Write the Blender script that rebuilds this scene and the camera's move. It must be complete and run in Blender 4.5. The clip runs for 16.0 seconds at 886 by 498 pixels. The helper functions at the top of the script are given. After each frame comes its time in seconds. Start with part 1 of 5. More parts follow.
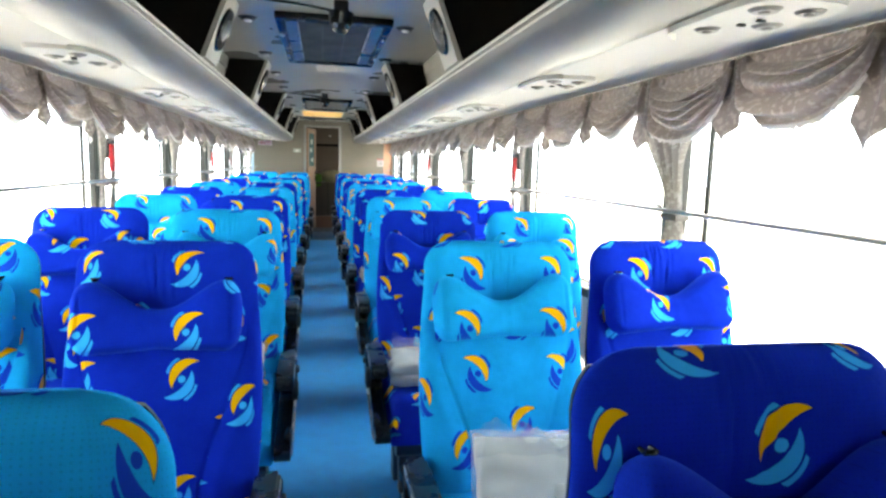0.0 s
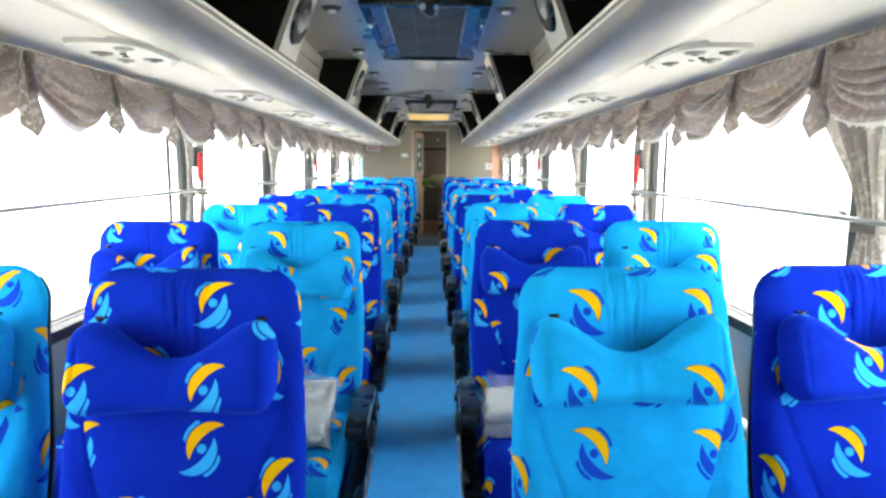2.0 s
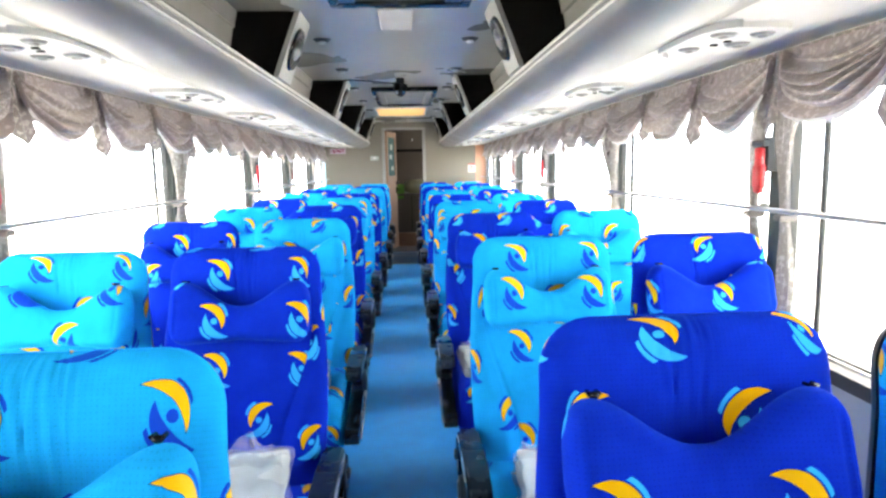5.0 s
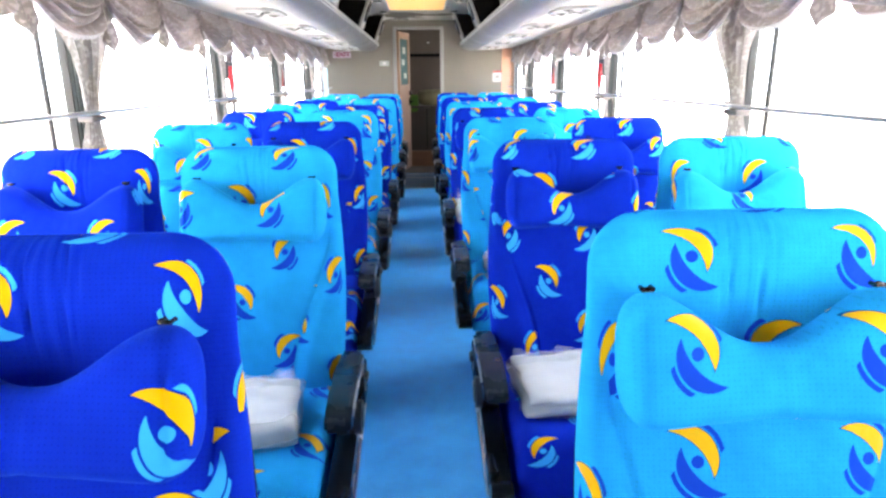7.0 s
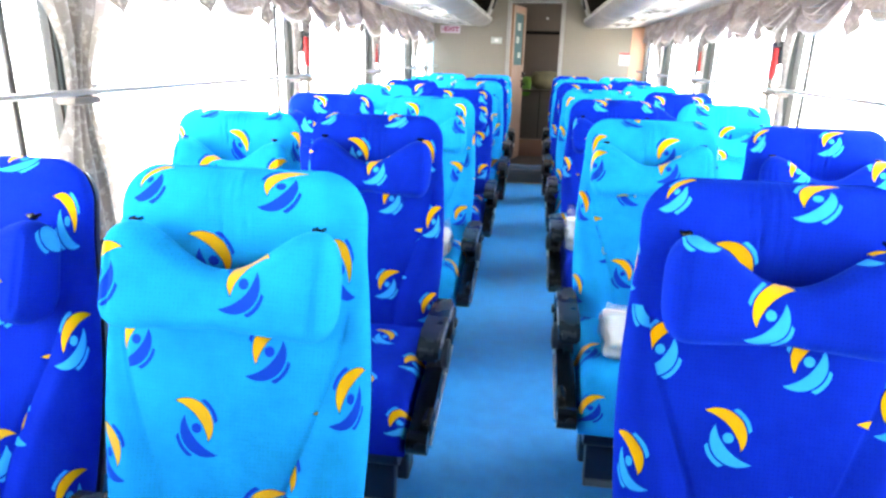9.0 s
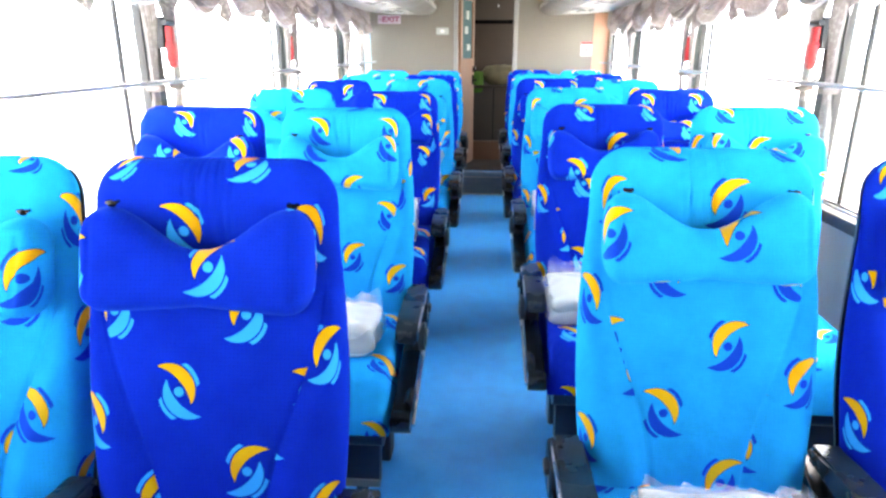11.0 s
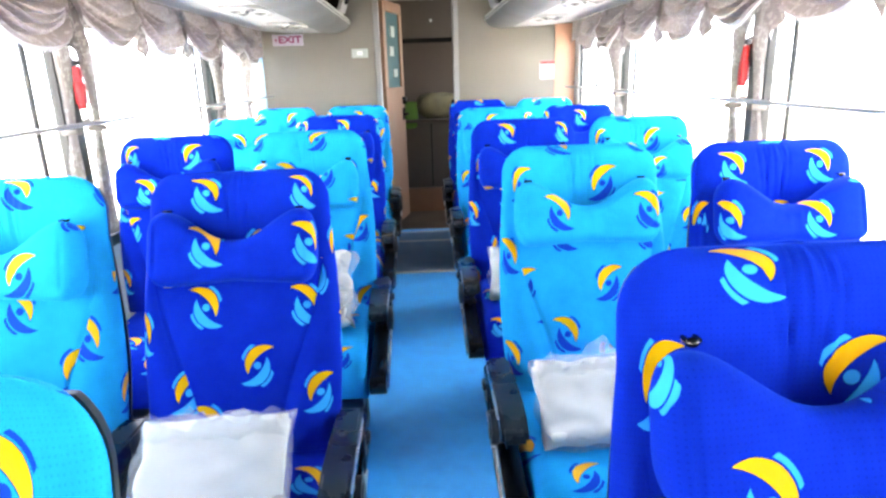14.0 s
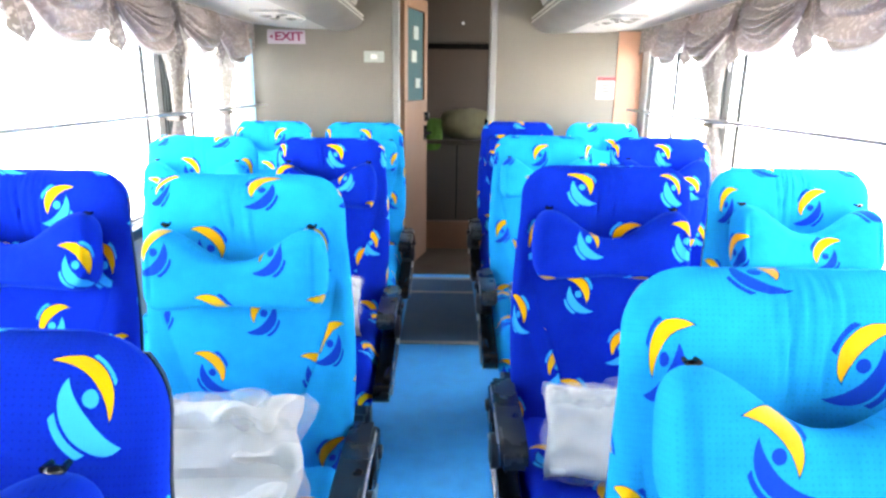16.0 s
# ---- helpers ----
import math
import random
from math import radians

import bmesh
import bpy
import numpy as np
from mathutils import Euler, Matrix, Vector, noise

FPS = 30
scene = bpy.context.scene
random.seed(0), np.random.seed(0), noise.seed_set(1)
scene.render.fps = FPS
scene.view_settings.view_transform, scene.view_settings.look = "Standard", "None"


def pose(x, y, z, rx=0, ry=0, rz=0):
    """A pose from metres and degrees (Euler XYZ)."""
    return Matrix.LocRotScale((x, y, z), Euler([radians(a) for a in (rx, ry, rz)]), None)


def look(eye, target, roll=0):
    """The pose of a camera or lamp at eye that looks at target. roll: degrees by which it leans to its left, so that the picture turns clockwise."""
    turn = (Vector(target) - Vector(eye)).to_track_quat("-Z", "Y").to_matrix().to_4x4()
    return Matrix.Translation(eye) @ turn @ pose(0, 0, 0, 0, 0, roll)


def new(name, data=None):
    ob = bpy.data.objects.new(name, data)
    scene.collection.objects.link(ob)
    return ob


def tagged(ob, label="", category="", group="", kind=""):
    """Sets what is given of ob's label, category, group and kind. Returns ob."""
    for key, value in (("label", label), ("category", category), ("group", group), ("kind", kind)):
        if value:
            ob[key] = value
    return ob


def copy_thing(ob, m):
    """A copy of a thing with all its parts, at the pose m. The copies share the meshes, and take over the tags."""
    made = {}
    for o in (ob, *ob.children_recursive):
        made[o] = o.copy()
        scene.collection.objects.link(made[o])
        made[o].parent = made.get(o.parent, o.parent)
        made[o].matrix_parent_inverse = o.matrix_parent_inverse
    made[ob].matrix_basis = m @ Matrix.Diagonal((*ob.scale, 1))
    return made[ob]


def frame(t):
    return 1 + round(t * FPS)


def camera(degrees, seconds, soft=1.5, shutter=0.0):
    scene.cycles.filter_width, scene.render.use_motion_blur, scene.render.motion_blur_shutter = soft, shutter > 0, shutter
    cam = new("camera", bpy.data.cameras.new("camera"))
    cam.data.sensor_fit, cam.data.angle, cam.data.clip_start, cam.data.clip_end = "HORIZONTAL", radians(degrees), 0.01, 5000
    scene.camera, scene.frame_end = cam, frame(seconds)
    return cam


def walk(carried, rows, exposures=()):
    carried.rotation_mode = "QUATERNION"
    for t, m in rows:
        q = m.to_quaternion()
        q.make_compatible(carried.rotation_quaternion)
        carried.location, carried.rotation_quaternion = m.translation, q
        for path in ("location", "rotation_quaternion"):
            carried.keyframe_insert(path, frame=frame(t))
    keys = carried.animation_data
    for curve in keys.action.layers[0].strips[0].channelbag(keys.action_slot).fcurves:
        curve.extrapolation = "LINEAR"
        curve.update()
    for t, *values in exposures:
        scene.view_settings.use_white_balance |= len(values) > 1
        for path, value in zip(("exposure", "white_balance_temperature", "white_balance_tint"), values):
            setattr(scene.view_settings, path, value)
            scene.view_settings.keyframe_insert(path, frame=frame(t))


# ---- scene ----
cam = camera(70.7, 16.0, soft=2.6)
EXPOSURES = [(0.0, 0.93, 7400, -2), (4.0, 1.22, 7200, 0), (7.0, 1.36, 7000, 10), (8.0, 1.36, 7000, 10), (8.6, 1.66, 7000, 6), (11.0, 1.72, 7000, 8), (16.0, 1.69, 7000, 8)]
PATH = [
    (0, (-0.029, 0.004, 1.202), (0.353, 1.949, 0.933), 1.7),
    (0.5, (-0.012, 0.017, 1.205), (0.408, 1.95, 0.91), 0.0),
    (1, (0.017, 0.095, 1.198), (0.322, 2.049, 0.905), -1.0),
    (1.5, (0.08, 0.234, 1.197), (0.205, 2.203, 0.868), 1.1),
    (2, (0.07, 0.407, 1.198), (0.096, 2.389, 0.932), 0.3),
    (2.5, (0.049, 0.63, 1.221), (0.152, 2.618, 1.021), -2.5),
    (3, (0.065, 0.909, 1.229), (0.217, 2.896, 1.06), -4.2),
    (3.5, (0.055, 1.121, 1.204), (0.126, 3.099, 0.919), -1.9),
    (4, (0.008, 1.349, 1.204), (0.184, 3.323, 0.937), -0.1),
    (4.5, (0.015, 1.604, 1.193), (0.109, 3.584, 0.928), 1.5),
    (4.7, (0.042, 1.676, 1.213), (0.134, 3.657, 0.954), -0.6),
    (6.8, (0.034, 2.703, 1.214), (0.155, 4.659, 0.812), -1.9),
    (7, (0.012, 2.817, 1.173), (0.073, 4.746, 0.646), -0.5),
    (7.5, (0.01, 3.054, 1.151), (-0.025, 4.937, 0.479), 0.8),
    (8, (0.01, 3.28, 1.158), (0.047, 5.17, 0.506), 0.9),
    (8.5, (0.006, 3.466, 1.177), (-0.171, 5.366, 0.58), 1.2),
    (8.7, (0.027, 3.503, 1.181), (-0.236, 5.397, 0.593), 1.4),
    (10.8, (0.006, 4.333, 1.166), (-0.142, 6.224, 0.532), 1.3),
    (11, (-0.002, 4.45, 1.173), (-0.128, 6.352, 0.569), 0.1),
    (11.5, (-0.03, 4.75, 1.178), (-0.206, 6.661, 0.613), -2.6),
    (12, (-0.007, 4.979, 1.184), (-0.246, 6.873, 0.588), 0.8),
    (12.5, (0.0, 5.238, 1.185), (0.041, 7.165, 0.651), 2.4),
    (13, (-0.002, 5.514, 1.18), (-0.027, 7.426, 0.593), -1.8),
    (13.5, (-0.005, 5.751, 1.18), (-0.144, 7.658, 0.594), -2.0),
    (14, (-0.008, 6.009, 1.192), (0.047, 7.934, 0.652), -1.9),
    (14.5, (0.015, 6.289, 1.193), (0.025, 8.226, 0.696), -1.4),
    (15, (0.013, 6.533, 1.181), (0.06, 8.451, 0.617), -0.0),
    (15.5, (-0.023, 6.72, 1.191), (0.067, 8.635, 0.622), 0.3),
    (16, (0.0, 6.969, 1.194), (-0.004, 8.905, 0.689), 0.8),
]
walk(cam, [(t, look(eye, target, roll)) for t, eye, target, roll in PATH], EXPOSURES)

# ---- light ----
SUN_EL, SUN_AZ = radians(66), radians(8)
world = bpy.data.worlds.new("sky")
scene.world = world
world.use_nodes = True
wn = world.node_tree
sky = wn.nodes.new("ShaderNodeTexSky")
sky.sky_type, sky.sun_disc = "NISHITA", False
sky.sun_elevation, sky.sun_rotation = SUN_EL, SUN_AZ
sky.dust_density, sky.air_density = 6.0, 1.0
wn.links.new(sky.outputs[0], wn.nodes["Background"].inputs[0])
wn.nodes["Background"].inputs[1].default_value = 1.35
sun = new("sun", bpy.data.lights.new("sun", "SUN"))
sun.data.energy, sun.data.angle, sun.data.color = 3.6, radians(3), (1.0, 0.96, 0.9)
sun.matrix_world = look((0, 0, 0), (-math.sin(SUN_AZ) * math.cos(SUN_EL), -math.cos(SUN_AZ) * math.cos(SUN_EL), -math.sin(SUN_EL)))


# ---- materials ----
def nodes_of(name):
    m = bpy.data.materials.new(name)
    m.use_nodes = True
    return m, m.node_tree, m.node_tree.nodes["Principled BSDF"]


def math_node(nt, op, a, b=None, c=None):
    n = nt.nodes.new("ShaderNodeMath")
    n.operation = op
    for i, v in enumerate((a, b, c)):
        if v is None:
            continue
        if isinstance(v, (int, float)):
            n.inputs[i].default_value = v
        else:
            nt.links.new(v, n.inputs[i])
    return n.outputs[0]


def mix_colour(nt, fac, a, b, how="MIX"):
    n = nt.nodes.new("ShaderNodeMix")
    n.data_type, n.blend_type = "RGBA", how
    for sock, v in ((n.inputs[0], fac), (n.inputs[6], a), (n.inputs[7], b)):
        if isinstance(v, tuple):
            sock.default_value = (*v, 1)
        elif isinstance(v, (int, float)):
            sock.default_value = v
        else:
            nt.links.new(v, sock)
    return n.outputs[2]


def noise_of(nt, scale, detail=4.0, where=None, rough=0.55):
    n = nt.nodes.new("ShaderNodeTexNoise")
    n.inputs["Scale"].default_value, n.inputs["Detail"].default_value, n.inputs["Roughness"].default_value = scale, detail, rough
    if where is None:
        where = nt.nodes.new("ShaderNodeTexCoord").outputs["Object"]
    nt.links.new(where, n.inputs["Vector"])
    return n.outputs["Fac"]


def ramp_of(nt, fac, lo, hi, a=0.0, b=1.0):
    n = nt.nodes.new("ShaderNodeMapRange")
    nt.links.new(fac, n.inputs[0])
    for i, v in enumerate((lo, hi, a, b)):
        n.inputs[i + 1].default_value = v
    return n.outputs[0]


def bump_on(nt, bsdf, height, strength=0.3, distance=0.01):
    n = nt.nodes.new("ShaderNodeBump")
    n.inputs["Strength"].default_value, n.inputs["Distance"].default_value = strength, distance
    nt.links.new(height, n.inputs["Height"])
    nt.links.new(n.outputs[0], bsdf.inputs["Normal"])


def plain(name, col, rough=0.5, metal=0.0, vary=0.12, scale=6.0, grain=120.0, bump=0.1, coat=0.0, spec=0.5, rvar=0.08):
    """A surface with stains at a large scale and grain at a small one."""
    m, nt, b = nodes_of(name)
    big, small = noise_of(nt, scale), noise_of(nt, grain, 2.0)
    k = math_node(nt, "ADD", math_node(nt, "MULTIPLY", big, 0.7), math_node(nt, "MULTIPLY", small, 0.3))
    dark, light = tuple(c * (1 - vary) for c in col), tuple(min(1, c * (1 + vary)) for c in col)
    nt.links.new(mix_colour(nt, ramp_of(nt, k, 0.3, 0.7), dark, light), b.inputs["Base Color"])
    nt.links.new(ramp_of(nt, big, 0.3, 0.7, max(0.02, rough - rvar), min(1, rough + rvar)), b.inputs["Roughness"])
    b.inputs["Metallic"].default_value = metal
    b.inputs["Coat Weight"].default_value = coat
    b.inputs["Coat Roughness"].default_value = 0.25
    b.inputs["Specular IOR Level"].default_value = spec
    bump_on(nt, b, small, bump, 0.002)
    return m


YELLOW = (0.88, 0.46, 0.002)
# repeat of the print across and along the cloth
CU, CV = 0.220, 0.258


def seat_fabric(name, ground, print_a, print_b):
    """Velour with a printed swirl: a yellow crescent over a second crescent with a dot between, in a quincunx."""
    m, nt, b = nodes_of(name)
    uv = nt.nodes.new("ShaderNodeUVMap")
    info = nt.nodes.new("ShaderNodeObjectInfo")
    xyz = nt.nodes.new("ShaderNodeSeparateXYZ")
    nt.links.new(uv.outputs[0], xyz.inputs[0])
    warp = noise_of(nt, 3.0, 1.0, uv.outputs[0])
    lay = nt.nodes.new("ShaderNodeSeparateColor")
    nt.links.new(info.outputs["Color"], lay.inputs[0])
    # each cover was cut from the cloth at its own place
    u = math_node(nt, "SUBTRACT", xyz.outputs[0], lay.outputs[0])
    v = math_node(nt, "SUBTRACT", xyz.outputs[1], lay.outputs[1])
    v = math_node(nt, "ADD", v, math_node(nt, "MULTIPLY", math_node(nt, "SUBTRACT", warp, 0.5), 0.02))
    SIZE = 0.96
    # the discs whose difference is a crescent
    OUT_X, OUT_Y, OUT_R = 0.0153, 0.0039, 0.0435
    IN_X, IN_Y, IN_R = 0.0553, -0.0348, 0.0777

    def circle(px, py, cx, cy, rad):
        dx, dy = math_node(nt, "SUBTRACT", px, cx), math_node(nt, "SUBTRACT", py, cy)
        d = math_node(nt, "SQRT", math_node(nt, "ADD", math_node(nt, "MULTIPLY", dx, dx), math_node(nt, "MULTIPLY", dy, dy)))
        return d, math_node(nt, "LESS_THAN", d, rad)

    def motif(ou, ov, flip):
        px = math_node(nt, "SUBTRACT", math_node(nt, "MULTIPLY", math_node(nt, "FRACT", math_node(nt, "ADD", math_node(nt, "DIVIDE", u, CU), ou)), CU), CU / 2)
        py = math_node(nt, "SUBTRACT", math_node(nt, "MULTIPLY", math_node(nt, "FRACT", math_node(nt, "ADD", math_node(nt, "DIVIDE", v, CV), ov)), CV), CV / 2)
        px, py = math_node(nt, "MULTIPLY", px, flip / SIZE), math_node(nt, "MULTIPLY", py, 1 / SIZE)
        def disc(sg, cx, cy, rad):
            return circle(px, py, cx * sg, cy * sg, rad)[1]

        def less(x, y):
            return math_node(nt, "MULTIPLY", x, math_node(nt, "SUBTRACT", 1.0, y))

        def blade(sg, grow=0.0):
            return less(disc(sg, OUT_X, OUT_Y, OUT_R + grow), disc(sg, IN_X, IN_Y, IN_R - grow))

        def sliver(sg):
            rim = less(disc(sg, OUT_X - 0.0045, OUT_Y + 0.0045, OUT_R + 0.0035), disc(sg, OUT_X, OUT_Y, OUT_R + 0.0030))
            return math_node(nt, "MULTIPLY", rim, disc(sg, -0.0175, 0.0285, 0.0215))

        _, dot = circle(px, py, 0.0, 0.0, 0.0085)
        top, low, arc, arc2 = blade(1.0), blade(-1.0), sliver(1.0), sliver(-1.0)
        other = math_node(nt, "MAXIMUM", math_node(nt, "MAXIMUM", low, dot), math_node(nt, "MAXIMUM", arc, arc2))
        return top, other, blade(1.0, 0.0013)

    t1, o1, e1 = motif(0.0, 0.0, 1.0)
    t2, o2, e2 = motif(0.5, 0.5, -1.0)
    top, other = math_node(nt, "MAXIMUM", t1, t2), math_node(nt, "MAXIMUM", o1, o2)
    nap = noise_of(nt, 9.0, 3.0, uv.outputs[0])
    pile = noise_of(nt, 900.0, 2.0, uv.outputs[0])
    base = mix_colour(nt, ramp_of(nt, nap, 0.3, 0.7), tuple(c * 0.85 for c in ground), tuple(min(1, c * 1.12) for c in ground))
    # pin-dot weave
    vor = nt.nodes.new("ShaderNodeTexVoronoi")
    vor.inputs["Scale"].default_value = 145.0
    vor.inputs["Randomness"].default_value = 0.12
    nt.links.new(uv.outputs[0], vor.inputs["Vector"])
    pin = math_node(nt, "LESS_THAN", vor.outputs["Distance"], 0.17)
    base = mix_colour(nt, math_node(nt, "MULTIPLY", pin, 0.34), base, tuple(c * 0.40 for c in ground))
    col = mix_colour(nt, other, base, print_b)
    col = mix_colour(nt, math_node(nt, "MULTIPLY", math_node(nt, "MAXIMUM", e1, e2), 0.8), col, (0.003, 0.02, 0.14))
    col = mix_colour(nt, top, col, print_a)
    nt.links.new(col, b.inputs["Base Color"])
    b.inputs["Roughness"].default_value = 0.85
    b.inputs["Specular IOR Level"].default_value = 0.03
    b.inputs["Sheen Weight"].default_value = 0.60
    b.inputs["Sheen Roughness"].default_value = 0.45
    b.inputs["Sheen Tint"].default_value = (0.015, ground[1] * 1.1 + 0.07, ground[2] * 1.1 + 0.08, 1)
    wrinkle = noise_of(nt, 22.0, 3.0, uv.outputs[0])
    bump_on(nt, b, math_node(nt, "ADD", math_node(nt, "MULTIPLY", wrinkle, 1.0), math_node(nt, "MULTIPLY", pile, 0.08)), 0.25, 0.012)
    return m


CYAN, BLUE = (0.005, 0.355, 0.76), (0.0012, 0.022, 0.41)
M_CYAN = seat_fabric("cyan_velour", CYAN, YELLOW, (0.006, 0.05, 0.50))
M_BLUE = seat_fabric("blue_velour", BLUE, YELLOW, (0.03, 0.42, 0.85))
M_BLACK = plain("black_plastic", (0.004, 0.0065, 0.009), 0.24, bump=0.12, spec=0.35)
M_SHELL = plain("dark_grey_plastic", (0.016, 0.018, 0.02), 0.4, bump=0.15, spec=0.3)
M_ARM = plain("grey_black_plastic", (0.014, 0.021, 0.026), 0.28, bump=0.12, spec=0.45)
M_VINYL = plain("navy_vinyl", (0.006, 0.013, 0.03), 0.36, bump=0.2, spec=0.4)
M_CHROME = plain("brushed_metal", (0.62, 0.63, 0.64), 0.28, metal=1.0, vary=0.08, bump=0.05)
M_ALU = plain("satin_aluminium", (0.29, 0.29, 0.275), 0.42, metal=0.4, vary=0.05, bump=0.0, rvar=0.02)
M_STEEL = plain("painted_steel", (0.04, 0.044, 0.05), 0.4, metal=0.3)
M_RAIL = plain("grey_rail_paint", (0.26, 0.26, 0.25), 0.4)
M_WHITE = plain("white_plastic", (0.72, 0.72, 0.70), 0.4, vary=0.06)
M_RACK = plain("silver_rack", (0.160, 0.154, 0.140), 0.46, metal=0.12, vary=0.06, scale=2.0, spec=0.25)
M_CREAM = plain("cream_strip", (0.50, 0.48, 0.42), 0.35, vary=0.06)
M_UNDER = plain("rack_underside", (0.43, 0.42, 0.39), 0.62, spec=0.25, vary=0.05, scale=3.0)
M_CEIL = plain("ceiling_laminate", (0.285, 0.272, 0.238), 0.28, metal=0.10, vary=0.04, scale=1.5, bump=0.02, rvar=0.015)
M_PANEL = plain("grey_panel", (0.40, 0.40, 0.38), 0.5, vary=0.08)
M_RIB = plain("ribbed_grey_panel", (0.19, 0.182, 0.162), 0.5, vary=0.08, spec=0.3)
M_SIDE = plain("side_wall_panel", (0.42, 0.43, 0.42), 0.55, vary=0.08)
M_REAR = plain("beige_laminate", (0.176, 0.161, 0.128), 0.48, vary=0.06, scale=2.0)
M_NOZZLE = plain("nozzle_grey", (0.13, 0.127, 0.115), 0.4, vary=0.2)
M_ACCESS = plain("ivory_plate", (0.42, 0.39, 0.345), 0.4, vary=0.06)
M_FACE = plain("off_white_face", (0.27, 0.26, 0.235), 0.45, vary=0.08)
M_PEACH = plain("peach_laminate", (0.46, 0.25, 0.16), 0.5, vary=0.08)
M_DARK = plain("black_carpet_panel", (0.007, 0.0062, 0.0055), 0.95, vary=0.25, bump=0.4, spec=0.05)
M_GREY = plain("pillar_grey_green", (0.062, 0.074, 0.068), 0.6, spec=0.2)
M_RUBBER = plain("black_rubber", (0.04, 0.038, 0.034), 0.6, spec=0.3)
M_RED = plain("red_plastic", (0.42, 0.006, 0.01), 0.35, vary=0.1)
M_HATCH = plain("tinted_blue_frame", (0.005, 0.030, 0.115), 0.30, metal=0.0, vary=0.15, spec=0.3)
M_MESH = plain("dark_mesh", (0.016, 0.020, 0.022), 0.5, vary=0.2, bump=0.3, grain=400.0, spec=0.2)
M_WOOD = plain("tan_wood_laminate", (0.23, 0.125, 0.072), 0.45, vary=0.12, scale=4.0)
M_BROWN = plain("brown_board", (0.050, 0.034, 0.023), 0.5, vary=0.15, scale=3.0)
M_TAUPE = plain("taupe_board", (0.070, 0.056, 0.042), 0.55, vary=0.12, scale=3.0)
M_GREEN = plain("green_cloth", (0.075, 0.17, 0.02), 0.9, vary=0.2)
M_KHAKI = plain("khaki_cloth", (0.16, 0.14, 0.075), 0.9, vary=0.25, scale=14.0)
M_SIGN = plain("sign_white", (0.42, 0.36, 0.41), 0.5, vary=0.03)
M_INK = plain("magenta_ink", (0.22, 0.004, 0.06), 0.5, vary=0.05)
M_PAPER = plain("notice_paper", (0.42, 0.40, 0.39), 0.6, vary=0.03)
M_REDINK = plain("red_ink", (0.34, 0.03, 0.03), 0.5, vary=0.05)
M_TEAL = plain("teal_cloth", (0.03, 0.085, 0.09), 0.85, vary=0.2, scale=12.0)
M_PALE = plain("pale_paper", (0.38, 0.42, 0.38), 0.7, vary=0.1)
M_LACE = plain("white_lace", (0.62, 0.59, 0.57), 0.9, vary=0.1, bump=0.5)


def floor_material():
    m, nt, b = nodes_of("blue_vinyl_floor")
    big, mid, speck = noise_of(nt, 1.7), noise_of(nt, 14.0), noise_of(nt, 260.0, 2.0)
    col = mix_colour(nt, ramp_of(nt, mid, 0.3, 0.7), (0.021, 0.265, 0.64), (0.032, 0.345, 0.76))
    col = mix_colour(nt, ramp_of(nt, speck, 0.60, 0.72), col, (0.08, 0.38, 0.78))
    col = mix_colour(nt, ramp_of(nt, big, 0.5, 0.8, 0.0, 0.35), col, (0.020, 0.16, 0.42))
    nt.links.new(col, b.inputs["Base Color"])
    b.inputs["Specular IOR Level"].default_value = 0.5
    nt.links.new(ramp_of(nt, mid, 0.2, 0.8, 0.34, 0.50), b.inputs["Roughness"])
    bump_on(nt, b, speck, 0.12, 0.002)
    return m


def curtain_material(name, col, motif_col, through_light):
    m, nt, b = nodes_of(name)
    co = nt.nodes.new("ShaderNodeTexCoord").outputs["Object"]
    leaf = noise_of(nt, 62.0, 2.5, co, 0.5)
    thread = noise_of(nt, 420.0, 2.0, co)
    col2 = mix_colour(nt, ramp_of(nt, leaf, 0.53, 0.59), col, motif_col)
    col2 = mix_colour(nt, ramp_of(nt, noise_of(nt, 3.0, 2.0, co), 0.35, 0.7, 0.0, 0.4), col2, tuple(c * 0.72 for c in col))
    col2 = mix_colour(nt, ramp_of(nt, noise_of(nt, 4.5, 1.0, co), 0.48, 0.72, 0.0, 0.45), col2, (col[0] * 1.0, col[1] * 0.93, col[2] * 1.18))
    nt.links.new(col2, b.inputs["Base Color"])
    nt.links.new(ramp_of(nt, leaf, 0.5, 0.62, 0.48, 0.62), b.inputs["Roughness"])
    b.inputs["Sheen Weight"].default_value = 0.12
    bump_on(nt, b, math_node(nt, "ADD", thread, leaf), 0.2, 0.003)
    # cloth lets some window light through
    tr = nt.nodes.new("ShaderNodeBsdfTranslucent")
    nt.links.new(col2, tr.inputs["Color"])
    mx = nt.nodes.new("ShaderNodeMixShader")
    mx.inputs[0].default_value = through_light
    out = nt.nodes["Material Output"]
    nt.links.new(b.outputs[0], mx.inputs[1])
    nt.links.new(tr.outputs[0], mx.inputs[2])
    nt.links.new(mx.outputs[0], out.inputs["Surface"])
    return m


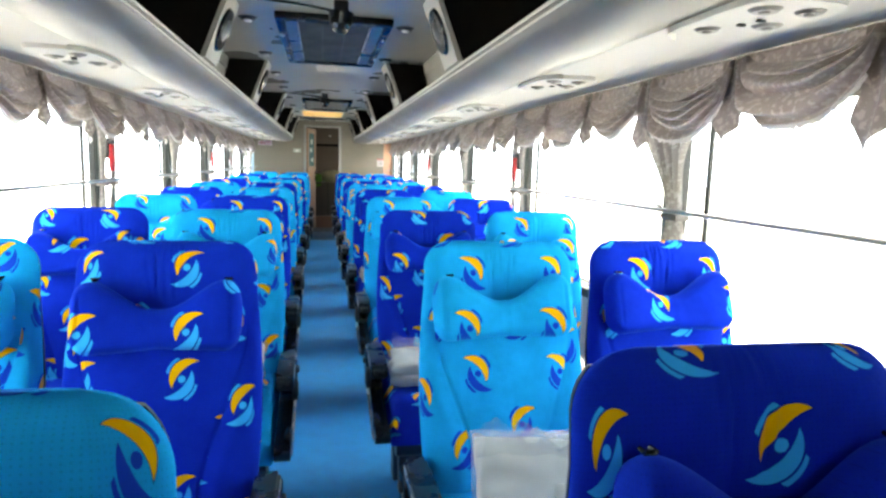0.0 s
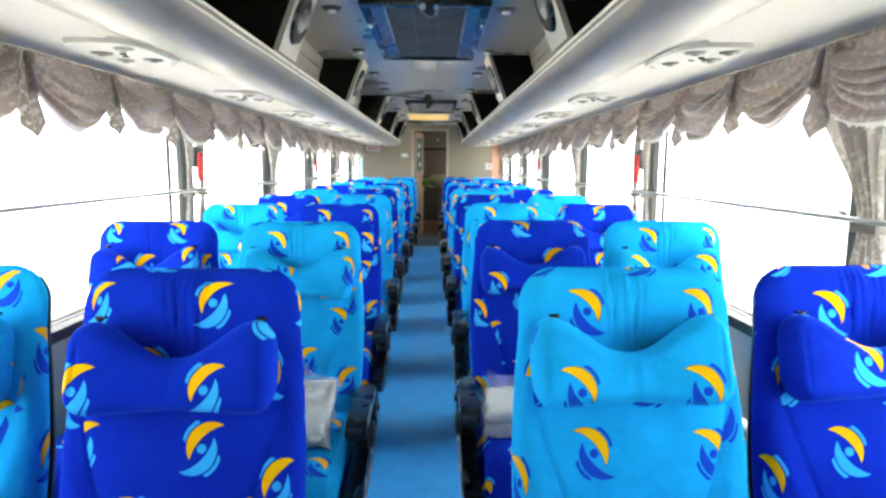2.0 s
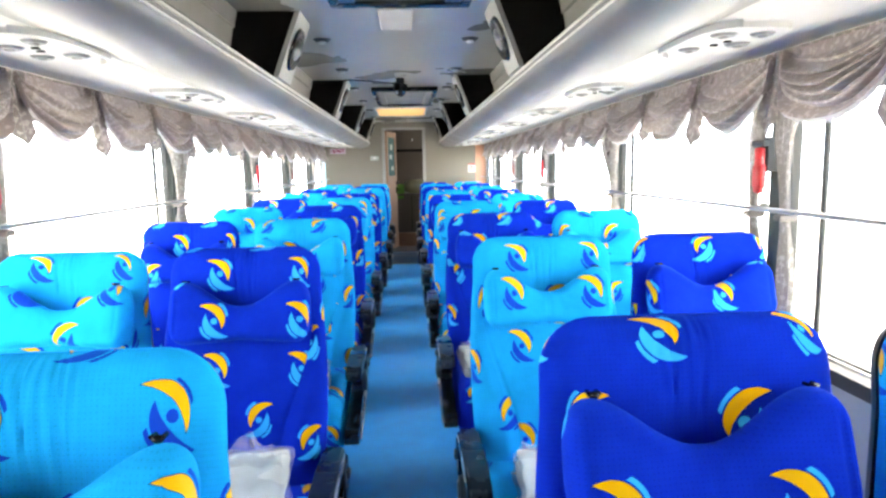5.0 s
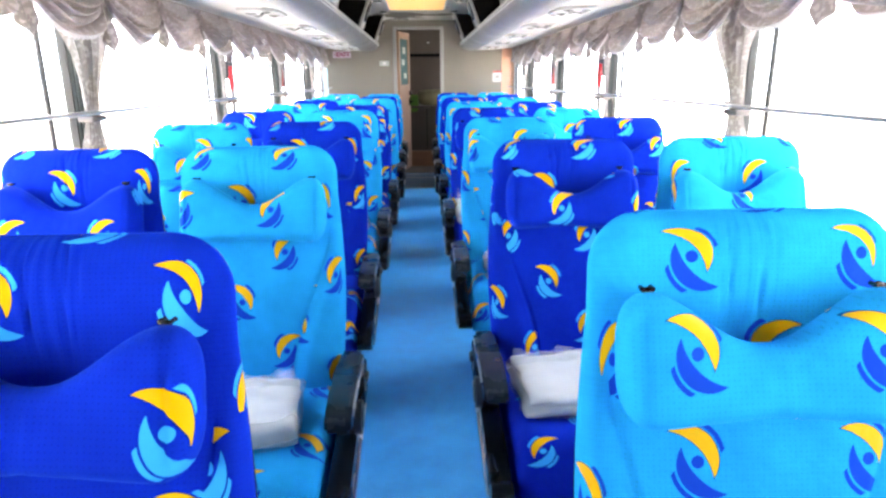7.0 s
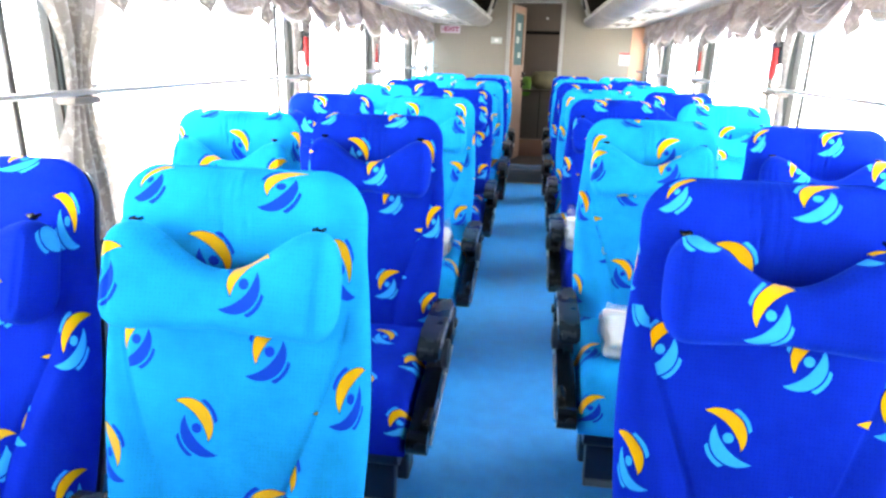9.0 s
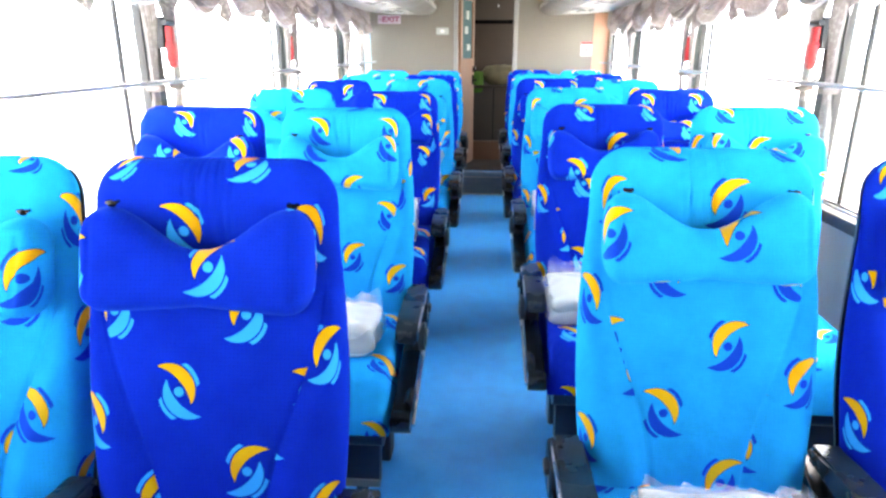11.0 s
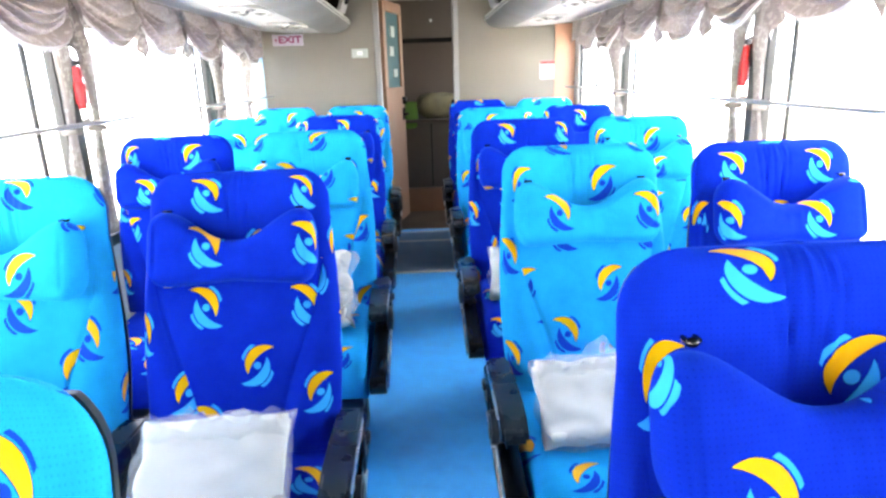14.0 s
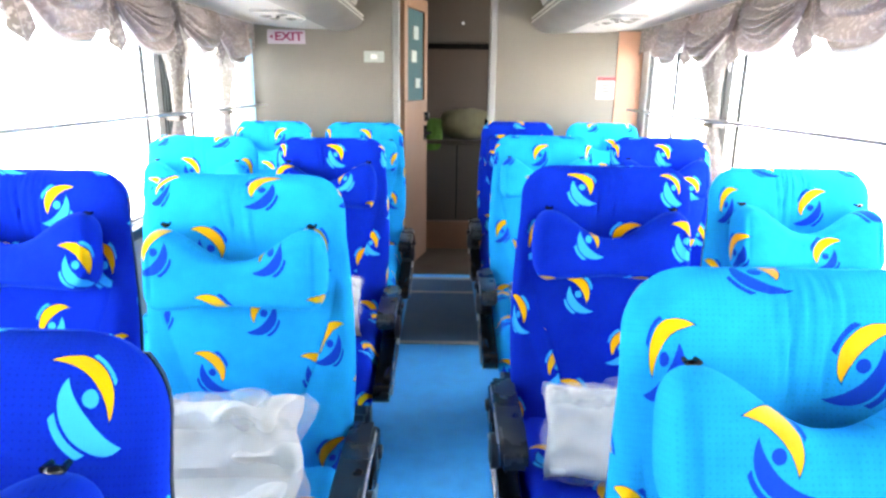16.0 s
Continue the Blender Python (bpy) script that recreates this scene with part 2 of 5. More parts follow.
def bag_material():
    m, nt, b = nodes_of("clear_crinkled_film")
    co = nt.nodes.new("ShaderNodeTexCoord").outputs["Object"]
    crease = noise_of(nt, 6.0, 1.0, co, 0.4)
    fine = math_node(nt, "ABSOLUTE", math_node(nt, "SUBTRACT", noise_of(nt, 8.0, 1.0, co, 0.4), 0.5))
    b.inputs["Base Color"].default_value = (0.90, 0.91, 0.91, 1)
    b.inputs["Roughness"].default_value = 0.20
    b.inputs["Specular IOR Level"].default_value = 0.6
    bump_on(nt, b, math_node(nt, "ADD", crease, math_node(nt, "MULTIPLY", fine, 0.5)), 0.25, 0.02)
    clear = nt.nodes.new("ShaderNodeBsdfTransparent")
    mx = nt.nodes.new("ShaderNodeMixShader")
    nt.links.new(ramp_of(nt, crease, 0.3, 0.7, 0.10, 0.32), mx.inputs[0])
    nt.links.new(clear.outputs[0], mx.inputs[1])
    nt.links.new(b.outputs[0], mx.inputs[2])
    nt.links.new(mx.outputs[0], nt.nodes["Material Output"].inputs["Surface"])
    return m


def glass_material():
    m, nt, b = nodes_of("clear_glass")
    clear, gloss = nt.nodes.new("ShaderNodeBsdfTransparent"), nt.nodes.new("ShaderNodeBsdfGlossy")
    gloss.inputs["Roughness"].default_value = 0.02
    mx = nt.nodes.new("ShaderNodeMixShader")
    mx.inputs[0].default_value = 0.03
    nt.links.new(clear.outputs[0], mx.inputs[1])
    nt.links.new(gloss.outputs[0], mx.inputs[2])
    nt.links.new(mx.outputs[0], nt.nodes["Material Output"].inputs["Surface"])
    return m


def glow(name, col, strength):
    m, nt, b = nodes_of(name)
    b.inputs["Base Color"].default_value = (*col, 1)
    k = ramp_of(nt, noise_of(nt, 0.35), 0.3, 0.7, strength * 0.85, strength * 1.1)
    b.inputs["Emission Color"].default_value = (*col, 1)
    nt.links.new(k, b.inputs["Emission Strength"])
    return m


M_FLOOR = floor_material()
M_MAT = plain("dark_blue_floor_panel", (0.03, 0.09, 0.17), 0.5, vary=0.15, bump=0.3)
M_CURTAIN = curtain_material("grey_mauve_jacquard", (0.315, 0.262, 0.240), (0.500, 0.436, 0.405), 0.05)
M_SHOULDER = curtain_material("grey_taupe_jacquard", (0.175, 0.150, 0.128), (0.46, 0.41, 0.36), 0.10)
M_DRAPE = curtain_material("grey_jacquard_drape", (0.23, 0.210, 0.185), (0.38, 0.36, 0.33), 0.38)
M_BLUEVIEW = curtain_material("pale_blue_window_tint", (0.30, 0.46, 0.54), (0.36, 0.52, 0.60), 0.35)
M_BAG = bag_material()
M_TIE = plain("tie_cloth", (0.15, 0.13, 0.115), 0.8, vary=0.2)
M_LINEN = plain("off_white_blanket", (0.66, 0.645, 0.59), 0.9, vary=0.05, scale=12.0, bump=0.4)
M_GLASS = glass_material()
M_HAZE_GLOW = glow("glowing_haze_backdrop", (0.93, 0.97, 1.0), 1.4)
M_LAMP = glow("warm_diffuser", (1.0, 0.58, 0.19), 0.17)
M_PAVE = plain("pale_concrete", (0.50, 0.50, 0.48), 0.8, vary=0.06, scale=0.3, grain=8.0)


# ---- building blocks ----
def finish(bm, smooth=True, angle=40):
    bmesh.ops.recalc_face_normals(bm, faces=bm.faces)
    for f in bm.faces:
        f.smooth = smooth
    if smooth:
        for e in bm.edges:
            if len(e.link_faces) == 2 and e.calc_face_angle(0) > radians(angle):
                e.smooth = False
    return bm


def mesh_of(name, bm, material):
    me = bpy.data.meshes.new(name)
    bm.to_mesh(me)
    bm.free()
    me.materials.append(material)
    return me


def part(name, bm, material, parent=None, label="", at=None):
    ob = new(name, mesh_of(name, bm, material) if isinstance(bm, bmesh.types.BMesh) else bm)
    ob.parent = parent
    if at is not None:
        ob.matrix_basis = at
    return tagged(ob, label)


def thing(name, m, label, category, group="", kind=""):
    ob = new(name)
    ob.matrix_basis = m
    ob.empty_display_size = 0.05
    return tagged(ob, label, category, group, kind)


def block(x0, x1, y0, y1, z0, z1, bevel=0.0, seg=2, bm=None):
    own = bmesh.new()
    bmesh.ops.create_cube(own, size=1)
    for v in own.verts:
        v.co = Vector(((x0 + x1) / 2 + v.co.x * (x1 - x0), (y0 + y1) / 2 + v.co.y * (y1 - y0), (z0 + z1) / 2 + v.co.z * (z1 - z0)))
    if bevel:
        bmesh.ops.bevel(own, geom=own.edges[:], offset=bevel, segments=seg, affect="EDGES", profile=0.6)
    finish(own)
    if bm is None:
        return own
    tmp = bpy.data.meshes.new("tmp")
    own.to_mesh(tmp)
    own.free()
    bm.from_mesh(tmp)
    bpy.data.meshes.remove(tmp)
    return bm


def rod(p, q, radius, seg=12, bm=None, r2=None):
    bm = bm or bmesh.new()
    p, q = Vector(p), Vector(q)
    d = q - p
    m = Matrix.Translation((p + q) / 2) @ d.to_track_quat("Z", "Y").to_matrix().to_4x4()
    bmesh.ops.create_cone(bm, cap_ends=True, segments=seg, radius1=radius, radius2=radius if r2 is None else r2, depth=d.length, matrix=m)
    return finish(bm)


def sheet(nu, nv, fn, uvfn=None, bm=None):
    """A grid of nu x nv quads; fn(a, b) gives the place for a, b in 0..1."""
    bm = bm or bmesh.new()
    rows = [[bm.verts.new(fn(i / nu, j / nv)) for i in range(nu + 1)] for j in range(nv + 1)]
    for j in range(nv):
        for i in range(nu):
            bm.faces.new((rows[j][i], rows[j][i + 1], rows[j + 1][i + 1], rows[j + 1][i]))
    return bm


def metric_uv(bm, fn):
    layer = bm.loops.layers.uv.verify()
    for f in bm.faces:
        mid = f.calc_center_median()
        for l in f.loops:
            l[layer].uv = fn(l.vert.co, mid)
    return bm


def extrude_profile(points, y0, y1, bm=None):
    """A closed profile of (x, z) points drawn out along y."""
    bm = bm or bmesh.new()
    a = [bm.verts.new((x, y0, z)) for x, z in points]
    b = [bm.verts.new((x, y1, z)) for x, z in points]
    n = len(points)
    for i in range(n):
        bm.faces.new((a[i], a[(i + 1) % n], b[(i + 1) % n], b[i]))
    bm.faces.new(a)
    bm.faces.new(b[::-1])
    return finish(bm, True, 30)


def smooth(a, b, x):
    t = min(1, max(0, (x - a) / (b - a)))
    return t * t * (3 - 2 * t)


# ---- the place ----
FLOOR = -0.02
Y_FRONT, Y_REAR, Y_END = -1.6, 10.87, 12.6
X_WALL, X_OUT = 1.17, 1.21
CEIL = 1.86
PILLARS = {-1: [0.45, 1.92, 3.58, 5.10, 6.68, 8.19, 9.68], 1: [0.45, 2.00, 3.64, 5.14, 6.76, 8.23, 9.75]}
WIN_LOW, WIN_TOP = 0.68, 1.50

floor = part("floor", block(-X_OUT, X_OUT, Y_FRONT, Y_END, FLOOR - 0.06, FLOOR), M_FLOOR)
tagged(floor, "blue speckled vinyl aisle floor", "floor", kind="structure")
ceiling = part("ceiling", block(-X_OUT, X_OUT, Y_FRONT, Y_END, CEIL, CEIL + 0.06), M_CEIL)
tagged(ceiling, "silver-grey laminate ceiling with a bluish sheen", "ceiling", kind="structure")

for side, name in ((-1, "wall_left"), (1, "wall_right")):
    bm = bmesh.new()
    a, b = sorted((side * X_WALL, side * X_OUT))
    block(a, b, Y_FRONT, Y_END, FLOOR, WIN_LOW, bm=bm)
    block(a, b, Y_FRONT, Y_END, WIN_TOP, CEIL, bm=bm)
    # unseen stretch left solid to keep daylight off the front rows
    block(a, b, Y_FRONT, 0.45, WIN_LOW, WIN_TOP, bm=bm)
    block(a, b, Y_REAR - 0.12, Y_REAR + 0.3, WIN_LOW, WIN_TOP, bm=bm)
    # unseen cabin sides filled in to darken the cabin; the right keeps an opening
    block(a, b, Y_REAR + (0.3 if side < 0 else 1.2), Y_END, WIN_LOW, WIN_TOP, bm=bm)
    wall = part(name, finish(bm, False), M_SIDE)
    tagged(wall, "pale grey coach side wall with a row of windows", "wall", kind="structure")
    # grey-green pillar covers
    for y in PILLARS[side]:
        part("pillar", block(a, b, y - 0.04, y + 0.04, WIN_LOW + 0.0005, WIN_TOP - 0.0005), M_GREY, wall, "grey-green window pillar")
        part("pillar_cover", block(*sorted((side * (X_WALL - 0.012), side * (X_WALL - 0.001))), y - 0.036, y + 0.036, WIN_LOW + 0.02, WIN_TOP + 0.02, 0.004, 1), M_GREY, wall)
    part("sill", block(*sorted((side * (X_WALL - 0.05), side * (X_WALL - 0.001))), Y_FRONT, Y_REAR, WIN_LOW - 0.045, WIN_LOW - 0.005, 0.006, 2), M_RUBBER, wall, "black window ledge")
    edges = [v for y in PILLARS[side] for v in (y - 0.04, y + 0.04)][1:] + [Y_REAR - 0.12]
    spans = [(edges[i], edges[i + 1]) for i in range(0, len(edges) - 1, 2) if edges[i + 1] - edges[i] > 0.2]
    for k, (y0, y1) in enumerate(spans):
        win = thing("window_%d" % (k + 1 + (20 if side > 0 else 0)), pose(side * (X_WALL + 0.02), (y0 + y1) / 2, (WIN_LOW + WIN_TOP) / 2), "fixed coach window glowing with white daylight", "window", kind="structure")
        hy, hz, t = (y1 - y0) / 2, (WIN_TOP - WIN_LOW) / 2, 0.007
        bm = bmesh.new()
        for c in ((-hy, -hy + t, -hz, hz), (hy - t, hy, -hz, hz), (-hy + t, hy - t, -hz, -hz + t), (-hy + t, hy - t, hz - t, hz)):
            block(-0.012, 0.012, c[0], c[1], c[2], c[3], bm=bm)
        part("window_frame", bm, M_RUBBER, win)
        my = hy - 0.148 if y1 < 10 else (9.94 if side < 0 else 10.32) - (y0 + y1) / 2
        part("mullion", block(-0.008, 0.008, my, my + 0.016, -hz + t, hz - t, 0.004, 1), M_RUBBER, win, "black window seal")
        pane = part("pane", block(-0.003, 0.003, -hy + t, hy - t, -hz + t, hz - t), M_GLASS, win)
        pane.visible_shadow = False

# front end of the saloon, unseen; glazed opening added to light the front seats
bm = bmesh.new()
GAP_LOW, GAP_TOP, GAP_X = 1.33, 1.70, 0.90
block(-X_WALL, X_WALL, Y_FRONT - 0.06, Y_FRONT, FLOOR, GAP_LOW, bm=bm)
block(-X_WALL, X_WALL, Y_FRONT - 0.06, Y_FRONT, GAP_TOP, CEIL, bm=bm)
block(-X_WALL, -GAP_X, Y_FRONT - 0.06, Y_FRONT, GAP_LOW, GAP_TOP, bm=bm)
block(GAP_X, X_WALL, Y_FRONT - 0.06, Y_FRONT, GAP_LOW, GAP_TOP, bm=bm)
front = tagged(part("wall_front", finish(bm, False), M_SHELL), "unseen dark grey front bulkhead with an added light opening", "wall", kind="structure")
gap_pane = part("light_opening_pane", block(-GAP_X + 0.002, GAP_X - 0.002, Y_FRONT - 0.034, Y_FRONT - 0.026, GAP_LOW + 0.002, GAP_TOP - 0.002), M_GLASS, front, "clear glass in the added light opening")
gap_pane.visible_shadow = False

# rear bulkhead with a doorway
DOOR_L, DOOR_R, DOOR_TOP = -0.285, 0.255, 1.755
bm = bmesh.new()
block(-X_WALL, DOOR_L - 0.04, Y_REAR, Y_REAR + 0.05, FLOOR, CEIL, bm=bm)
block(DOOR_R + 0.04, X_WALL, Y_REAR, Y_REAR + 0.05, FLOOR, CEIL, bm=bm)
block(DOOR_L - 0.04, DOOR_R + 0.04, Y_REAR, Y_REAR + 0.05, DOOR_TOP + 0.03, CEIL, bm=bm)
rear = tagged(part("wall_rear", finish(bm, False), M_REAR), "beige laminate rear bulkhead with a narrow doorway", "wall", kind="structure")
part("corner_panel", block(1.015, 1.165, Y_REAR - 0.012, Y_REAR - 0.001, 0.3, 1.52, 0.003, 1), M_PEACH, rear, "peach veneer strip beside the window")
bm = bmesh.new()
block(DOOR_L - 0.04, DOOR_L, Y_REAR - 0.015, Y_REAR + 0.06, FLOOR, DOOR_TOP + 0.03, 0.006, 1, bm=bm)
block(DOOR_R, DOOR_R + 0.04, Y_REAR - 0.015, Y_REAR + 0.06, FLOOR, DOOR_TOP + 0.03, 0.006, 1, bm=bm)
block(DOOR_L, DOOR_R, Y_REAR - 0.015, Y_REAR + 0.06, DOOR_TOP, DOOR_TOP + 0.03, 0.006, 1, bm=bm)
part("door_frame", bm, M_ALU, rear, "aluminium door frame")

# open door, hinged on its left, swung into the rear cabin
door = thing("door_1", pose(DOOR_L + 0.012, Y_REAR + 0.07, FLOOR, 0, 0, 75.5), "open tan wooden door with a glazed upper panel", "door", kind="structure")
DW, DT = 0.50, 0.032
bm = bmesh.new()
block(0, DW, -DT / 2, DT / 2, 0.03, 1.12, 0.004, 1, bm=bm)
block(0, 0.07, -DT / 2, DT / 2, 1.12, 1.76, 0.004, 1, bm=bm)
block(DW - 0.07, DW, -DT / 2, DT / 2, 1.12, 1.76, 0.004, 1, bm=bm)
block(0.07, DW - 0.07, -DT / 2, DT / 2, 1.68, 1.76, 0.004, 1, bm=bm)
part("leaf", bm, M_WOOD, door)
part("pane", block(0.07, DW - 0.07, -0.004, 0.004, 1.12, 1.68), M_TEAL, door, "teal curtained door glass")
for z0, z1, xx in ((1.50, 1.58, 0.2), (1.36, 1.43, 0.16), (1.20, 1.26, 0.24)):
    part("sticker", block(xx, xx + 0.1, -0.012, -0.005, z0, z1), M_PALE, door)
part("lock", block(DW - 0.08, DW - 0.02, -0.04, -0.016, 0.98, 1.04, 0.006, 2), M_BLACK, door)
part("door_handle", rod((DW - 0.05, -0.05, 0.90), (DW - 0.14, -0.05, 0.90), 0.011), M_BLACK, door)
bm = bmesh.new()
block(DW - 0.09, DW - 0.03, -0.024, -0.016, 0.85, 0.95, 0.003, 1, bm=bm)
part("handle_plate", bm, M_BLACK, door)
part("latch", block(DOOR_R - 0.02, DOOR_R - 0.001, Y_REAR - 0.01, Y_REAR + 0.03, 0.93, 1.0, 0.004, 1), M_BLACK, rear)
part("latch", block(DOOR_R - 0.02, DOOR_R - 0.001, Y_REAR - 0.01, Y_REAR + 0.03, 0.70, 0.75, 0.004, 1), M_BLACK, rear)

# metal strips across the aisle and the darker panel between them
for y in (9.80, 10.57, 10.85):
    tagged(part("trim", block(-0.21 if y < 10.8 else DOOR_L, 0.18 if y < 10.8 else DOOR_R, y - 0.018, y + 0.018, FLOOR + 0.0005, FLOOR + 0.007, 0.003, 1), M_ALU), "aluminium edging strip across the aisle floor", "trim", kind="structure")
tagged(part("floor_panel", block(-0.21, 0.18, 9.818, 10.552, FLOOR + 0.0005, FLOOR + 0.004), M_MAT), "dark blue-grey floor hatch panel", "floor panel", kind="structure")
tagged(part("floor_panel", block(-0.21, 0.18, 10.588, 10.832, FLOOR + 0.0005, FLOOR + 0.004), M_MAT), "dark blue-grey floor hatch panel", "floor panel", kind="structure")

# rear cabin seen through the doorway
tagged(part("wall_end", block(-X_WALL, X_WALL, 12.5, 12.6, FLOOR, CEIL), M_BROWN), "dark brown end wall of the rear cabin", "wall", kind="structure")
tagged(part("cabin_floor", block(-X_WALL, X_WALL, 10.95, 12.5, FLOOR + 0.0005, FLOOR + 0.006), M_BROWN), "worn brown rear cabin floor", "floor", kind="structure")
bunk = thing("bunk", pose(0.1, 12.0, FLOOR), "taupe board bunk base with a ledge", "bunk")
part("base", block(-1.0, 1.0, -0.35, 0.48, 0.22, 0.80, 0.006, 1), M_TAUPE, bunk)
part("plinth", block(-1.0, 1.0, -0.38, 0.48, 0.0, 0.215, 0.006, 1), M_WOOD, bunk)
part("ledge", block(-1.0, 1.0, -0.38, 0.48, 0.802, 0.83, 0.006, 1), M_BROWN, bunk)
part("panel_gap", block(-0.02, -0.012, -0.352, -0.34, 0.24, 0.79), M_DARK, bunk)
shelf = thing("overhead_shelf", pose(0, 12.3, 1.50), "dark brown overhead locker in the rear cabin", "locker")
part("body", block(-1.15, 1.15, -0.28, 0.19, 0.0, 0.34, 0.005, 1), M_TAUPE, shelf)
part("edge", block(-1.15, 1.15, -0.30, -0.281, -0.03, 0.01, 0.003, 1), M_DARK, shelf)
part("knob", rod((0.12, -0.30, 0.16), (0.12, -0.281, 0.16), 0.012), M_CHROME, shelf)


def pillow_mesh(w, d, h, seed):
    random.seed(seed)
    bm = bmesh.new()
    for s in (1, -1):
        def fn(a, b):
            x, y = a * 2 - 1, b * 2 - 1
            k = max(0, (1 - x ** 4) * (1 - y ** 4)) ** 0.5
            n = noise.noise((x * 2 + seed, y * 2, s)) * 0.25
            return (x * w / 2 * (1 - 0.06 * y * y), y * d / 2 * (1 - 0.06 * x * x), h / 2 + s * h / 2 * k * (1 + n))
        sheet(14, 12, fn, bm=bm)
    bmesh.ops.remove_doubles(bm, verts=bm.verts, dist=0.0005)
    return finish(bm, True, 60)


for nm, mat, m, lab, w, d, h in (("pillow", M_GREEN, pose(-0.095, 11.72, 0.832, 80, 0, 8), "bright green cushion standing on the bunk", 0.13, 0.25, 0.07), ("blanket", M_KHAKI, pose(0.155, 11.86, 0.812, 0, 0, 4), "folded khaki blanket on the bunk", 0.42, 0.40, 0.21)):
    ob = part(nm, pillow_mesh(w, d, h, 3), mat, at=m)
    tagged(ob, lab, nm)

# ---- overhead racks ----
RACK = [(1.165, 1.545), (0.92, 1.522), (0.72, 1.518), (0.70, 1.507), (0.64, 1.501), (0.585, 1.505), (0.54, 1.519), (0.512, 1.538), (0.498, 1.558), (0.494, 1.576), (0.500, 1.586), (0.512, 1.586), (0.522, 1.576), (0.56, 1.560), (0.66, 1.553), (1.165, 1.575)]
DIVIDERS_AT = {-1: [2.69, 4.47, 6.50, 8.35, 10.20], 1: [2.43, 4.27, 6.30, 8.20, 10.10]}
PSU_Y = [0.325, 1.22, 2.20, 3.30, 4.28, 5.25, 6.22, 7.18, 8.15, 9.12, 10.05]


def lens_outline(w, l, n=28):
    pts = []
    for i in range(n):
        a = 2 * math.pi * i / n
        c, s = math.cos(a), math.sin(a)
        pts.append((w / 2 * math.copysign(abs(c) ** 0.5, c), l / 2 * math.copysign(abs(s) ** 0.6, s)))
    return pts


def plate(points, z0, z1, bm=None):
    bm = bm or bmesh.new()
    a = [bm.verts.new((x, y, z0)) for x, y in points]
    b = [bm.verts.new((x * 0.97, y * 0.97, z1)) for x, y in points]
    n = len(points)
    for i in range(n):
        bm.faces.new((a[i], a[(i + 1) % n], b[(i + 1) % n], b[i]))
    bm.faces.new(a[::-1])
    bm.faces.new(b)
    return finish(bm, True, 30)


def vent_mesh(r):
    bm = bmesh.new()
    bmesh.ops.create_cone(bm, cap_ends=True, segments=20, radius1=r * 0.75, radius2=r, depth=0.012)
    bmesh.ops.create_cone(bm, cap_ends=True, segments=16, radius1=r * 0.30, radius2=r * 0.5, depth=0.014, matrix=Matrix.Translation((0, 0, -0.007)))
    return finish(bm)


psu = thing("passenger_service_unit", pose(0.80, 0, 1.503), "white oval overhead panel with air nozzles and reading lamps", "service panel", "overhead service panels")
part("plate", plate([(x, y) for x, y in lens_outline(0.205, 0.34)], 0.008, -0.005), M_UNDER, psu)
# raised grey lip along the aisle side of the plate
ring = bmesh.new()
arc_pts = [(-0.112 + 0.05 * (abs(q) / 11) ** 5, 0.190 * q / 11) for q in range(-11, 12)]
rows_ = [[ring.verts.new((x + dx, y, dz)) for x, y in arc_pts] for dx, dz in ((0.0, 0.006), (-0.001, -0.010), (0.007, -0.011), (0.009, 0.006))]
for ra_, rb_ in zip(rows_[:-1], rows_[1:]):
    for q in range(len(arc_pts) - 1):
        ring.faces.new((ra_[q], ra_[q + 1], rb_[q + 1], rb_[q]))
part("rim", finish(ring), M_PANEL, psu, "grey panel rim")
for x, y in ((-0.045, -0.09), (0.045, 0.02)):
    part("air_nozzle", vent_mesh(0.030), M_NOZZLE, psu, "grey swivelling air nozzle", pose(x, y, -0.0085) @ Matrix.Diagonal((1, 1, 0.45, 1)))
for x, y in ((-0.045, 0.085), (0.04, -0.10)):
    part("reading_lamp", vent_mesh(0.027), M_NOZZLE, psu, "grey reading lamp", pose(x, y, -0.0085) @ Matrix.Diagonal((1, 1, 0.45, 1)))
for x, y in ((0.0, -0.02), (-0.012, 0.022)):
    part("button", block(x - 0.009, x + 0.009, y - 0.006, y + 0.006, -0.011, -0.006, 0.002, 1), M_BLACK, psu, "black call button")
psu_done = False
